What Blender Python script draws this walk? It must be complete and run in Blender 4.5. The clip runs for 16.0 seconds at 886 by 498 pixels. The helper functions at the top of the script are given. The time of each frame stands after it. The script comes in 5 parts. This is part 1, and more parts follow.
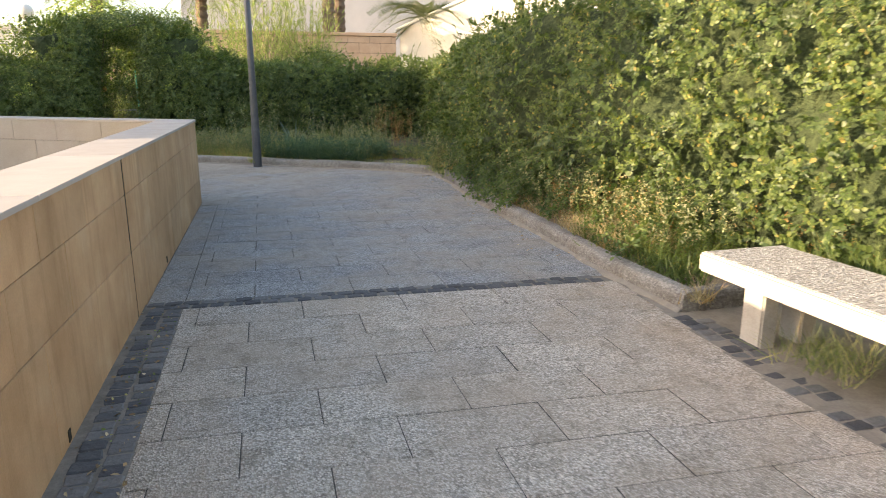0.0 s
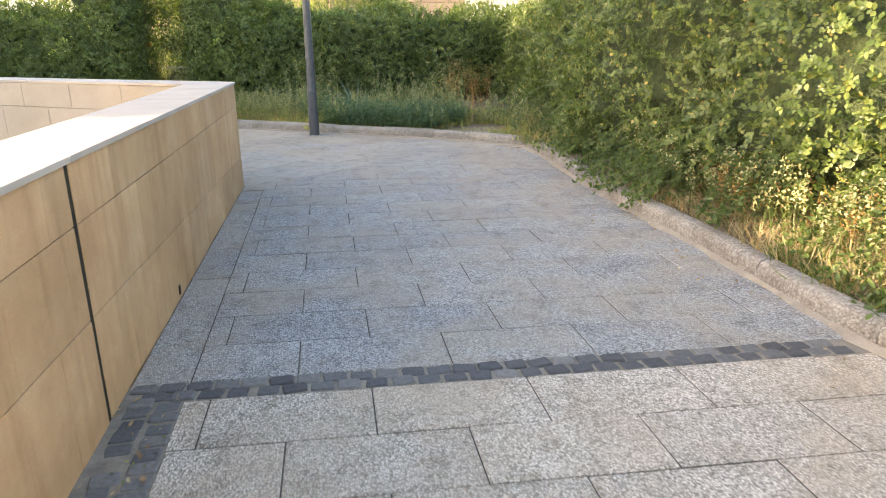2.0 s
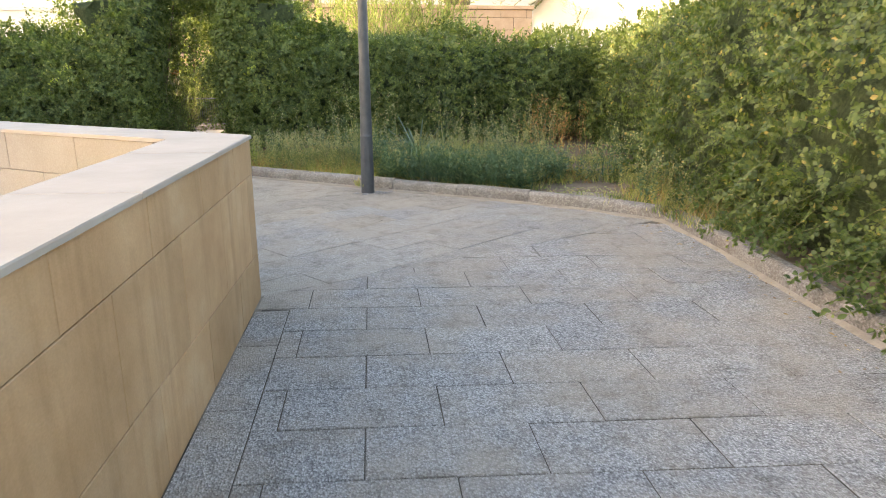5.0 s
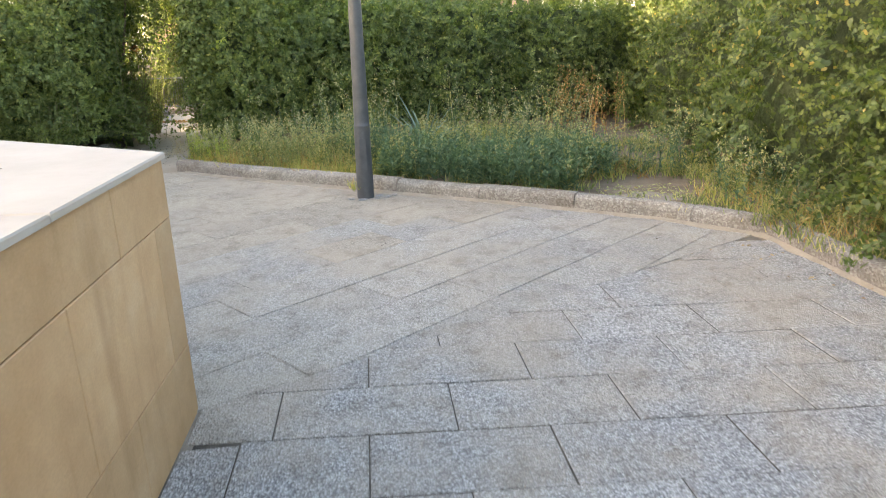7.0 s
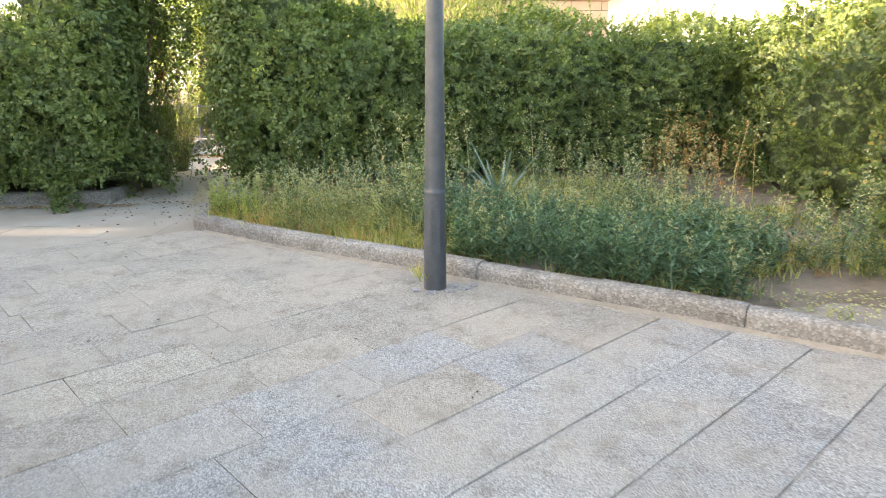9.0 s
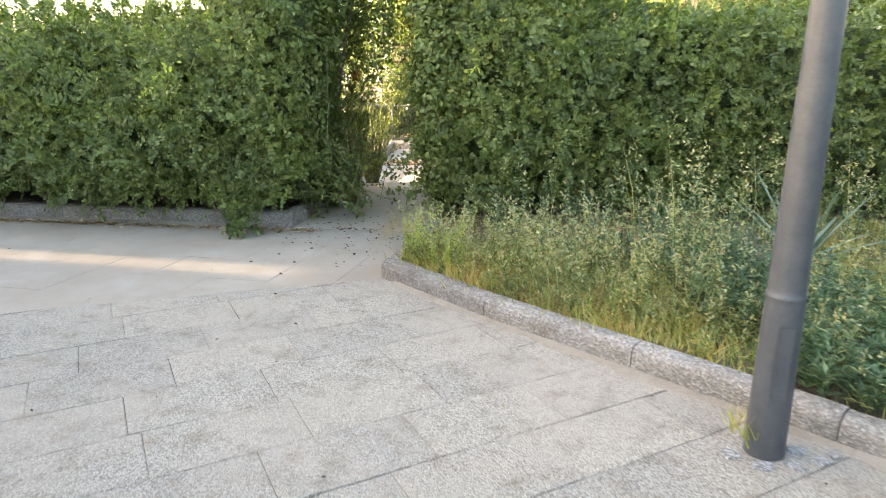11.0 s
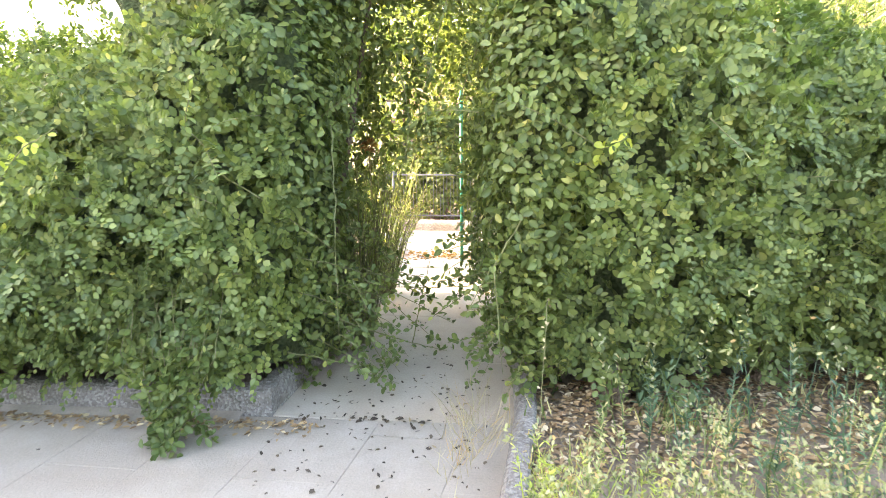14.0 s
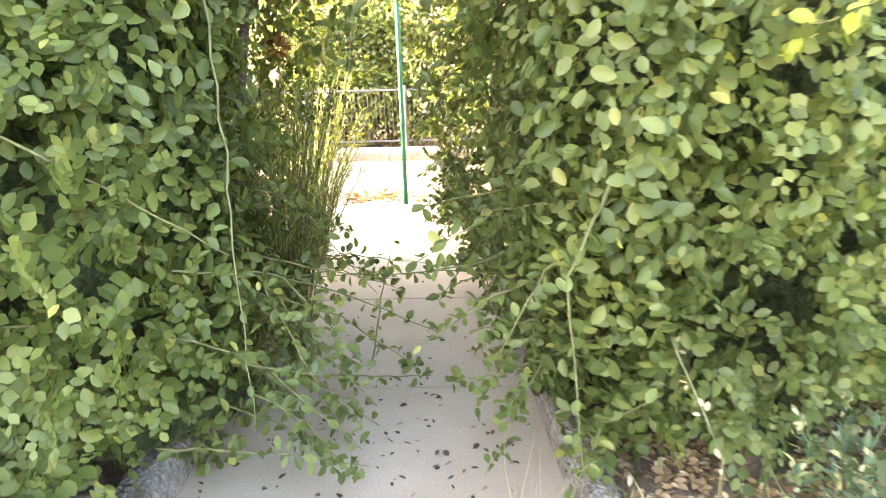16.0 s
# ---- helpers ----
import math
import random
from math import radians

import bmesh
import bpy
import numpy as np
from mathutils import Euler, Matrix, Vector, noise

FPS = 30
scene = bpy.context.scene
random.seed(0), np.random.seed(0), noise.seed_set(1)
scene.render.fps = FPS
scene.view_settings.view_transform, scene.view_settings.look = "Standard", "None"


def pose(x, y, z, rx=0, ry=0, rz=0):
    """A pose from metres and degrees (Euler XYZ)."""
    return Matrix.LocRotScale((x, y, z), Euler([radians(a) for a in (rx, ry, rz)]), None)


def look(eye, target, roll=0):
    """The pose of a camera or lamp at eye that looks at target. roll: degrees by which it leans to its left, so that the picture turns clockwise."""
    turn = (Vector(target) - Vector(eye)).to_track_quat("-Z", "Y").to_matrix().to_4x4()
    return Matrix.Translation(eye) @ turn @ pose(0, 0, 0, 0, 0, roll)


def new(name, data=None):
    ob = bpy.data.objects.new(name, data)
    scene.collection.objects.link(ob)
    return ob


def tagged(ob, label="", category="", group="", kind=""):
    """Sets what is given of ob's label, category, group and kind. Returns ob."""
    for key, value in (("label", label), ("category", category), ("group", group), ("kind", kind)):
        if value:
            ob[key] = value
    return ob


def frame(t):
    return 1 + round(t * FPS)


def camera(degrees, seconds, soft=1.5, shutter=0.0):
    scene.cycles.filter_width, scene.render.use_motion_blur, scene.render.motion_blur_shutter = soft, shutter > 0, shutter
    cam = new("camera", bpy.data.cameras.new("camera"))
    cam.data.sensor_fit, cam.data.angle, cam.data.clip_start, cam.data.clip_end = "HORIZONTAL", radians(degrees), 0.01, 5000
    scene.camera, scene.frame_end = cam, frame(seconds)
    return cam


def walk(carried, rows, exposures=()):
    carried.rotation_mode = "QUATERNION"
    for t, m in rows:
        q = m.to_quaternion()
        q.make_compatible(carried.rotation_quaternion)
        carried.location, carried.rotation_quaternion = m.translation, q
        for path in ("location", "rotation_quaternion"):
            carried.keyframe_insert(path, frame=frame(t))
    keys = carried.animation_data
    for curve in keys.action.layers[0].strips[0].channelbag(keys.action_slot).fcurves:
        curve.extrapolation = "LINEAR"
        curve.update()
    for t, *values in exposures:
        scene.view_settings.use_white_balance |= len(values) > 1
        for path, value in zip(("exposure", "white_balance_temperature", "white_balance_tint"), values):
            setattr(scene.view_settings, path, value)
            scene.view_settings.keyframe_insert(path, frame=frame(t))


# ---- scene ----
cam = camera(67.1, 16.0, soft=0.9, shutter=0.3)
PATH = [
    (0, (-0.299, 1.637, 1.403), (0.242, 3.502, 0.928), 0.0),
    (0.5, (-0.287, 2.124, 1.367), (0.173, 4.001, 0.851), -0.1),
    (1, (-0.25, 2.583, 1.379), (0.199, 4.453, 0.83), -0.3),
    (1.5, (-0.17, 3.049, 1.393), (0.259, 4.914, 0.812), -0.2),
    (2, (-0.198, 3.514, 1.377), (0.166, 5.387, 0.778), -0.5),
    (2.5, (-0.194, 3.961, 1.364), (0.26, 5.819, 0.778), 0.9),
    (3, (-0.161, 4.383, 1.397), (0.323, 6.22, 0.773), 1.9),
    (3.5, (-0.278, 4.89, 1.421), (0.123, 6.753, 0.815), 2.1),
    (4, (-0.262, 5.33, 1.382), (0.09, 7.218, 0.823), -0.2),
    (4.5, (-0.242, 5.82, 1.392), (0.047, 7.726, 0.86), 0.2),
    (4.7, (-0.262, 5.983, 1.388), (-0.001, 7.898, 0.876), 0.4),
    (6.8, (-0.227, 7.758, 1.354), (-0.017, 9.65, 0.739), -1.7),
    (7, (-0.22, 7.916, 1.356), (0.022, 9.809, 0.759), -1.4),
    (7.5, (-0.276, 8.364, 1.38), (-0.183, 10.281, 0.815), -1.5),
    (8, (-0.346, 8.778, 1.427), (-0.261, 10.7, 0.881), -1.3),
    (8.5, (-0.327, 9.256, 1.421), (-0.173, 11.182, 0.904), -0.0),
    (9, (-0.403, 9.695, 1.404), (-0.264, 11.622, 0.887), 0.1),
    (9.5, (-0.5, 10.129, 1.45), (-0.466, 12.058, 0.922), 0.5),
    (10, (-0.545, 10.604, 1.459), (-0.65, 12.53, 0.929), 0.7),
    (10.2, (-0.616, 10.751, 1.449), (-0.85, 12.667, 0.926), 1.0),
    (12.3, (-1.451, 12.553, 1.519), (-1.866, 14.42, 0.934), -0.4),
    (12.5, (-1.524, 12.699, 1.494), (-1.927, 14.566, 0.902), -0.4),
    (13, (-1.693, 13.124, 1.539), (-2.1, 14.978, 0.911), -1.4),
    (13.5, (-1.913, 13.556, 1.554), (-2.33, 15.446, 1.051), -1.4),
    (14, (-2.069, 13.951, 1.529), (-2.37, 15.89, 1.141), -0.6),
    (14.5, (-2.229, 14.327, 1.521), (-2.577, 16.236, 1.036), -3.1),
    (15, (-2.382, 14.729, 1.499), (-2.603, 16.63, 0.918), -2.6),
    (15.5, (-2.443, 15.131, 1.434), (-2.437, 17.038, 0.83), -1.6),
    (16, (-2.553, 15.531, 1.405), (-2.588, 17.427, 0.771), -1.7),
]
EXPOSURE = [(0.0, 2.12, 7000, 16), (0.5, 2.42, 7000, 16), (1.0, 2.64, 7100, 17), (1.5, 2.77, 7200, 17), (2.5, 2.95, 7400, 17), (3.5, 3.06, 7600, 17), (4.5, 2.85, 7700, 17), (7.0, 3.1, 7700, 16), (7.5, 3.3, 7700, 16), (8.0, 3.17, 7450, 16), (9.0, 3.32, 7300, 15), (10.0, 3.4, 7300, 16),
            (12.5, 3.65, 7600, 19), (13.5, 3.98, 7450, 22), (14.0, 4.37, 7300, 22), (15.0, 4.7, 7400, 25), (16.0, 4.85, 7750, 27)]
walk(cam, [(t, look(eye, target, roll)) for t, eye, target, roll in PATH], EXPOSURE)

# ---- sky and sun: a low evening sun from the west (-x) ----
SUN_EL = 13.0
world = bpy.data.worlds.new("sky")
scene.world = world
world.use_nodes = True
wn = world.node_tree
sky = wn.nodes.new("ShaderNodeTexSky")
sky.sky_type = "NISHITA"
sky.sun_disc = False
sky.sun_elevation = radians(SUN_EL)
sky.sun_rotation = radians(-90)
sky.air_density, sky.dust_density, sky.ozone_density = 1.0, 2.5, 1.0
wn.nodes["Background"].inputs["Strength"].default_value = 0.15
wn.links.new(sky.outputs[0], wn.nodes["Background"].inputs["Color"])
sun = new("sun", bpy.data.lights.new("sun", "SUN"))
sun.data.energy, sun.data.angle, sun.data.color = 3.2, radians(0.6), (1.0, 0.83, 0.6)
sun.matrix_world = look((-20, 5, 20 * math.tan(radians(SUN_EL))), (0, 5, 0))

# ---- materials ----


class Mat:
    """A small builder for node materials."""

    def __init__(self, name, rough=0.8, spec=0.3):
        self.m = bpy.data.materials.new(name)
        self.m.use_nodes = True
        self.t = self.m.node_tree
        self.b = self.t.nodes["Principled BSDF"]
        self.b.inputs["Roughness"].default_value = rough
        self.b.inputs["Specular IOR Level"].default_value = spec
        self.pos = self.t.nodes.new("ShaderNodeNewGeometry").outputs["Position"]

    def node(self, kind, **inputs):
        n = self.t.nodes.new(kind)
        for k, v in inputs.items():
            sock = n.inputs[k]
            if hasattr(v, "is_linked"):
                self.t.links.new(v, sock)
            else:
                sock.default_value = v
        return n

    def noise(self, scale, detail=4.0, rough=0.6, vec=None):
        return self.node("ShaderNodeTexNoise", Vector=vec or self.pos, Scale=scale, Detail=detail, Roughness=rough).outputs["Fac"]

    def voronoi(self, scale, feature="F1", out="Distance"):
        n = self.node("ShaderNodeTexVoronoi", Vector=self.pos, Scale=scale)
        n.feature = feature
        return n.outputs[out]

    def ramp(self, fac, stops):
        n = self.node("ShaderNodeValToRGB", Fac=fac)
        e = n.color_ramp.elements
        while len(e) < len(stops):
            e.new(0.5)
        for el, (p, c) in zip(e, stops):
            el.position, el.color = p, (*c, 1) if len(c) == 3 else c
        return n.outputs["Color"]

    def mix(self, fac, a, b, mode="MIX"):
        n = self.t.nodes.new("ShaderNodeMix")
        n.data_type, n.blend_type = "RGBA", mode
        for i, v in ((0, fac), (6, a), (7, b)):
            if hasattr(v, "is_linked"):
                self.t.links.new(v, n.inputs[i])
            else:
                n.inputs[i].default_value = (*v, 1) if isinstance(v, tuple) else v
        return n.outputs[2]

    def math(self, op, a, b=0.0):
        n = self.t.nodes.new("ShaderNodeMath")
        n.operation = op
        for i, v in enumerate((a, b)):
            if hasattr(v, "is_linked"):
                self.t.links.new(v, n.inputs[i])
            else:
                n.inputs[i].default_value = v
        return n.outputs[0]

    def rand(self):
        return self.t.nodes.new("ShaderNodeObjectInfo").outputs["Random"]

    def island(self):
        return self.t.nodes.new("ShaderNodeNewGeometry").outputs["Random Per Island"]

    def color(self, c):
        if hasattr(c, "is_linked"):
            self.t.links.new(c, self.b.inputs["Base Color"])
        else:
            self.b.inputs["Base Color"].default_value = (*c, 1)
        return self

    def rough(self, r):
        self.t.links.new(r, self.b.inputs["Roughness"])
        return self

    def bump(self, height, strength=0.5, distance=0.01):
        n = self.node("ShaderNodeBump", Height=height, Strength=strength, Distance=distance)
        self.t.links.new(n.outputs[0], self.b.inputs["Normal"])
        return self


def slab_material(name, dark, mid, light, stain):
    k = Mat(name, 0.85, 0.25)
    peb = k.voronoi(125.0, out="Color")
    grey = k.node("ShaderNodeSeparateColor", Color=peb).outputs[0]
    base = k.ramp(grey, [(0.0, dark), (0.5, mid), (1.0, light)])
    # shade in the pits between pebbles, darkened into the colour
    base = k.mix(1.0, base, k.ramp(k.voronoi(125.0), [(0.35, (1.04, 1.04, 1.04)), (0.75, (0.62, 0.61, 0.6))]), "MULTIPLY")
    tone = k.ramp(k.rand(), [(0.0, (0.9, 0.905, 0.915)), (0.5, (0.99, 0.99, 0.985)), (1.0, (1.08, 1.07, 1.05))])
    base = k.mix(1.0, base, tone, "MULTIPLY")
    blot = k.ramp(k.noise(1.3, 5.0, 0.65), [(0.42, (0, 0, 0)), (0.62, (1, 1, 1))])
    base = k.mix(k.math("MULTIPLY", blot, 0.5), base, k.mix(0.45, stain, base, "MULTIPLY"))
    base = k.mix(k.math("MULTIPLY", blot, 0.28), base, stain)
    dirt = k.ramp(k.noise(6.0, 6.0, 0.7), [(0.5, (1, 1, 1)), (0.72, (0.68, 0.66, 0.62))])
    base = k.mix(1.0, base, dirt, "MULTIPLY")
    k.color(base)
    h = k.math("ADD", k.voronoi(125.0), k.math("MULTIPLY", k.noise(8.0, 3.0), 0.4))
    k.bump(h, 1.0, 0.008)
    return k.m


# near slabs: beige brightened for the warm light there; far slabs stay greyer
M_SLAB_WARM_LIT = slab_material("aggregate_warm_lit", (0.31, 0.26, 0.203), (0.61, 0.525, 0.43), (0.84, 0.75, 0.64), (0.52, 0.415, 0.31))
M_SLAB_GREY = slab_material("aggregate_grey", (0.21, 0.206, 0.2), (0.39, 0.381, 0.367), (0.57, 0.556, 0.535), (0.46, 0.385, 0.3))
M_SLAB_MID = slab_material("aggregate_dusty", (0.29, 0.275, 0.25), (0.41, 0.39, 0.357), (0.52, 0.497, 0.46), (0.46, 0.4, 0.32))
M_SLAB_PALE = slab_material("aggregate_pale", (0.34, 0.297, 0.238), (0.43, 0.38, 0.31), (0.52, 0.465, 0.385), (0.5, 0.43, 0.345))


def simple(name, c1, c2, scale, rough=0.85, bump=0.4, dist=0.006, spec=0.25, fine=90.0, c3=None):
    k = Mat(name, rough, spec)
    col = k.ramp(k.noise(scale, 6.0, 0.65), [(0.3, c1), (0.7, c2)])
    if c3:
        col = k.mix(k.ramp(k.noise(scale * 0.27, 4.0), [(0.45, (0, 0, 0)), (0.65, (1, 1, 1))]), col, c3)
    col = k.mix(0.35, col, k.ramp(k.noise(fine, 3.0), [(0.3, (0.5, 0.5, 0.5)), (0.7, (1, 1, 1))]), "MULTIPLY")
    k.color(col)
    k.bump(k.math("ADD", k.noise(fine, 4.0), k.noise(scale * 2, 3.0)), bump, dist)
    return k.m


M_BED = simple("joint_grit", (0.05, 0.043, 0.035), (0.15, 0.125, 0.095), 9.0)
k = Mat("joint_sand_and_grit", 0.95, 0.15)
c = k.ramp(k.noise(1.6, 5.0, 0.6), [(0.42, (0.33, 0.28, 0.22)), (0.56, (0.16, 0.135, 0.105)), (0.66, (0.07, 0.06, 0.05))])
k.color(k.mix(0.4, c, k.ramp(k.noise(80.0, 3.0), [(0.3, (0.5, 0.5, 0.5)), (0.7, (1, 1, 1))]), "MULTIPLY")).bump(k.noise(90.0, 4.0), 0.4, 0.006)
M_SANDY_JOINT = k.m
M_SOIL = simple("dry_soil", (0.16, 0.12, 0.085), (0.3, 0.24, 0.17), 5.0, 0.95, 0.8, 0.02)
M_SAND = simple("wind_blown_sand", (0.24, 0.205, 0.16), (0.35, 0.3, 0.24), 7.0, 0.95)
M_GRIT = simple("cobble_grit", (0.16, 0.135, 0.105), (0.3, 0.255, 0.2), 9.0)
M_CONCRETE_PATH = simple("worn_concrete", (0.42, 0.355, 0.275), (0.54, 0.465, 0.37), 2.2, 0.9, 0.35, 0.004, c3=(0.44, 0.35, 0.255))
M_APRON = simple("dusty_paving", (0.33, 0.28, 0.215), (0.43, 0.37, 0.295), 2.4, 0.9, 0.6, 0.006, c3=(0.33, 0.27, 0.205))
M_POLE = simple("grey_pole_paint", (0.055, 0.058, 0.063), (0.085, 0.088, 0.092), 12.0, 0.45, 0.15, 0.002, 0.5)
M_DARK = simple("dark_twigs", (0.018, 0.016, 0.01), (0.05, 0.04, 0.025), 14.0, 0.95)
# sheet behind the leaves, coloured for the shade deep inside the hedge
M_CORE = simple("hedge_depth_shade", (0.06, 0.085, 0.034), (0.135, 0.172, 0.072), 22.0, 0.95, 1.0, 0.05)
M_TWIG = simple("green_brown_stem", (0.13, 0.135, 0.055), (0.25, 0.25, 0.11), 20.0, 0.8)
M_BARK = simple("grey_bark", (0.12, 0.09, 0.06), (0.24, 0.18, 0.13), 15.0, 0.95, 1.0, 0.02)
M_FARWALL = simple("distant_render", (0.6, 0.56, 0.52), (0.68, 0.64, 0.6), 0.8, 0.9)
M_WHITE = simple("white_render", (0.72, 0.68, 0.6), (0.82, 0.78, 0.7), 0.9, 0.9)
M_PEACH = simple("peach_block", (0.5, 0.34, 0.22), (0.62, 0.44, 0.3), 3.0, 0.9)
# wire grey painted darker, as if the fence lay in shade
M_METAL = simple("galvanised_wire_shaded", (0.13, 0.135, 0.14), (0.2, 0.205, 0.21), 10.0, 0.5, 0.1, 0.001, 0.5)
M_GREEN_PAINT = simple("green_post_paint", (0.02, 0.16, 0.09), (0.035, 0.22, 0.13), 10.0, 0.5)

k = Mat("sandstone_panel", 0.8, 0.25)
c = k.ramp(k.noise(2.2, 6.0, 0.65), [(0.3, (0.46, 0.275, 0.14)), (0.55, (0.55, 0.35, 0.19)), (0.75, (0.61, 0.42, 0.255))])
c = k.mix(1.0, c, k.ramp(k.rand(), [(0.0, (0.9, 0.9, 0.89)), (1.0, (1.06, 1.05, 1.04))]), "MULTIPLY")
stv = k.node("ShaderNodeMapping", Vector=k.pos, Scale=(1.0, 7.0, 0.6)).outputs[0]
drip = k.ramp(k.noise(1.4, 5.0, 0.6, stv), [(0.5, (1, 1, 1)), (0.7, (0.6, 0.53, 0.45))])
c = k.mix(0.42, c, drip, "MULTIPLY")
c = k.mix(0.45, c, k.ramp(k.noise(0.9, 5.0, 0.7), [(0.42, (1.05, 1.05, 1.05)), (0.62, (0.72, 0.68, 0.62))]), "MULTIPLY")
c = k.mix(0.3, c, k.ramp(k.noise(140.0, 2.0), [(0.3, (0.6, 0.6, 0.6)), (0.7, (1, 1, 1))]), "MULTIPLY")
k.color(c).bump(k.math("ADD", k.noise(120.0, 4.0), k.math("MULTIPLY", k.noise(5.0), 1.5)), 0.3, 0.003)
M_PANEL = k.m

M_PANEL_PALE = simple("pale_inner_panel", (0.38, 0.325, 0.265), (0.46, 0.405, 0.34), 2.5, 0.8, 0.3, 0.003, c3=(0.4, 0.34, 0.26))
k = Mat("pale_coping_stone", 0.75, 0.3)
c = k.ramp(k.noise(3.0, 6.0, 0.65), [(0.3, (0.39, 0.335, 0.275)), (0.7, (0.46, 0.4, 0.335))])
c = k.mix(1.0, c, k.ramp(k.rand(), [(0.0, (0.93, 0.93, 0.93)), (1.0, (1.04, 1.03, 1.02))]), "MULTIPLY")
c = k.mix(k.ramp(k.noise(28.0, 3.0, 0.7), [(0.68, (0, 0, 0)), (0.76, (0.5, 0.5, 0.5))]), c, (0.36, 0.3, 0.23))
k.color(c).bump(k.noise(110.0, 4.0), 0.25, 0.003)
M_COPING = k.m

k = Mat("kerb_concrete", 0.9, 0.2)
peb = k.node("ShaderNodeSeparateColor", Color=k.voronoi(85.0, out="Color")).outputs[0]
c = k.ramp(peb, [(0.0, (0.2, 0.182, 0.16)), (0.6, (0.28, 0.258, 0.23)), (1.0, (0.38, 0.355, 0.32))])
c = k.mix(1.0, c, k.ramp(k.rand(), [(0.0, (0.84, 0.84, 0.84)), (1.0, (1.1, 1.09, 1.06))]), "MULTIPLY")
c = k.mix(0.75, c, k.ramp(k.noise(4.0, 6.0, 0.7), [(0.4, (1, 1, 1)), (0.68, (0.58, 0.53, 0.47))]), "MULTIPLY")
k.color(c).bump(k.math("ADD", k.voronoi(85.0), k.noise(14.0, 4.0)), 0.8, 0.008)
M_KERB = k.m

k = Mat("bench_aggregate", 0.85, 0.25)
peb = k.node("ShaderNodeSeparateColor", Color=k.voronoi(62.0, out="Color")).outputs[0]
c = k.ramp(peb, [(0.0, (0.26, 0.24, 0.2)), (0.5, (0.42, 0.39, 0.34)), (1.0, (0.55, 0.52, 0.46))])
c = k.mix(1.0, c, k.ramp(k.voronoi(62.0, "DISTANCE_TO_EDGE"), [(0.0, (0.45, 0.42, 0.38)), (0.12, (1, 1, 1))]), "MULTIPLY")
k.color(c).bump(k.voronoi(62.0), 1.0, 0.008)
M_BENCH_TOP = k.m
M_BENCH = simple("bench_concrete", (0.42, 0.38, 0.32), (0.56, 0.52, 0.45), 5.0, 0.85, 0.5, 0.006)

k = Mat("dark_cobble", 0.75, 0.35)
c = k.ramp(k.rand(), [(0.0, (0.07, 0.067, 0.066)), (0.55, (0.118, 0.113, 0.11)), (1.0, (0.21, 0.192, 0.172))])
c = k.mix(0.6, c, k.ramp(k.noise(40.0, 5.0, 0.7), [(0.3, (0.5, 0.5, 0.5)), (0.7, (1.2, 1.2, 1.2))]), "MULTIPLY")
k.color(c).bump(k.noise(35.0, 5.0), 0.8, 0.01)
M_COBBLE = k.m


def leaf_material(name, dark, mid, light, rare, rare_at=0.95, trans=0.35, gloss=0.42):
    """Thin leaf: coloured per leaf, lets part of the light through."""
    k = Mat(name, gloss, 0.4)
    r = k.island()
    c = k.ramp(r, [(0.0, dark), (0.5, mid), (rare_at - 0.02, light), (rare_at, rare)])
    patch = k.ramp(k.noise(2.2, 3.0), [(0.3, (0.78, 0.82, 0.85)), (0.7, (1.2, 1.16, 0.98))])
    c = k.mix(1.0, c, patch, "MULTIPLY")
    k.color(c)
    tr = k.node("ShaderNodeBsdfTranslucent", Color=k.mix(1.0, c, (1.25, 1.35, 0.6), "MULTIPLY"))
    mx = k.node("ShaderNodeMixShader", Fac=trans)
    k.t.links.new(k.b.outputs[0], mx.inputs[1])
    k.t.links.new(tr.outputs[0], mx.inputs[2])
    k.t.links.new(mx.outputs[0], k.t.nodes["Material Output"].inputs["Surface"])
    return k.m


# leaf tones carry light: shaded hedges lifted for fill, sunlit copy held darker
M_LEAF = leaf_material("hedge_leaf", (0.075, 0.112, 0.034), (0.136, 0.18, 0.058), (0.205, 0.248, 0.085), (0.36, 0.36, 0.12), 0.994, 0.4)
M_LEAF_SUN = leaf_material("sun_side_hedge_leaf", (0.055, 0.088, 0.027), (0.1, 0.142, 0.042), (0.165, 0.202, 0.062), (0.32, 0.26, 0.085), 0.98, 0.4)
M_SPRIG = leaf_material("young_yellow_leaf", (0.3, 0.36, 0.06), (0.4, 0.45, 0.09), (0.5, 0.52, 0.14), (0.6, 0.58, 0.2), 0.9)
M_GRASS = leaf_material("green_grass", (0.095, 0.135, 0.045), (0.19, 0.232, 0.083), (0.31, 0.322, 0.13), (0.48, 0.41, 0.2), 0.75, 0.3, 0.6)
M_GRASS_YELLOW = leaf_material("yellowing_grass", (0.25, 0.265, 0.075), (0.39, 0.385, 0.125), (0.5, 0.44, 0.19), (0.5, 0.35, 0.15), 0.8, 0.3, 0.6)
M_BLUEGREEN = leaf_material("blue_green_weed", (0.05, 0.1, 0.052), (0.095, 0.165, 0.09), (0.16, 0.235, 0.14), (0.22, 0.28, 0.15), 0.9, 0.25, 0.55)
M_SEED = leaf_material("pale_seed_head", (0.24, 0.25, 0.13), (0.34, 0.34, 0.19), (0.45, 0.43, 0.27), (0.42, 0.3, 0.16), 0.9, 0.3, 0.8)
M_DRY = leaf_material("dry_straw", (0.25, 0.2, 0.12), (0.35, 0.29, 0.19), (0.47, 0.4, 0.28), (0.4, 0.26, 0.13), 0.85, 0.2, 0.85)
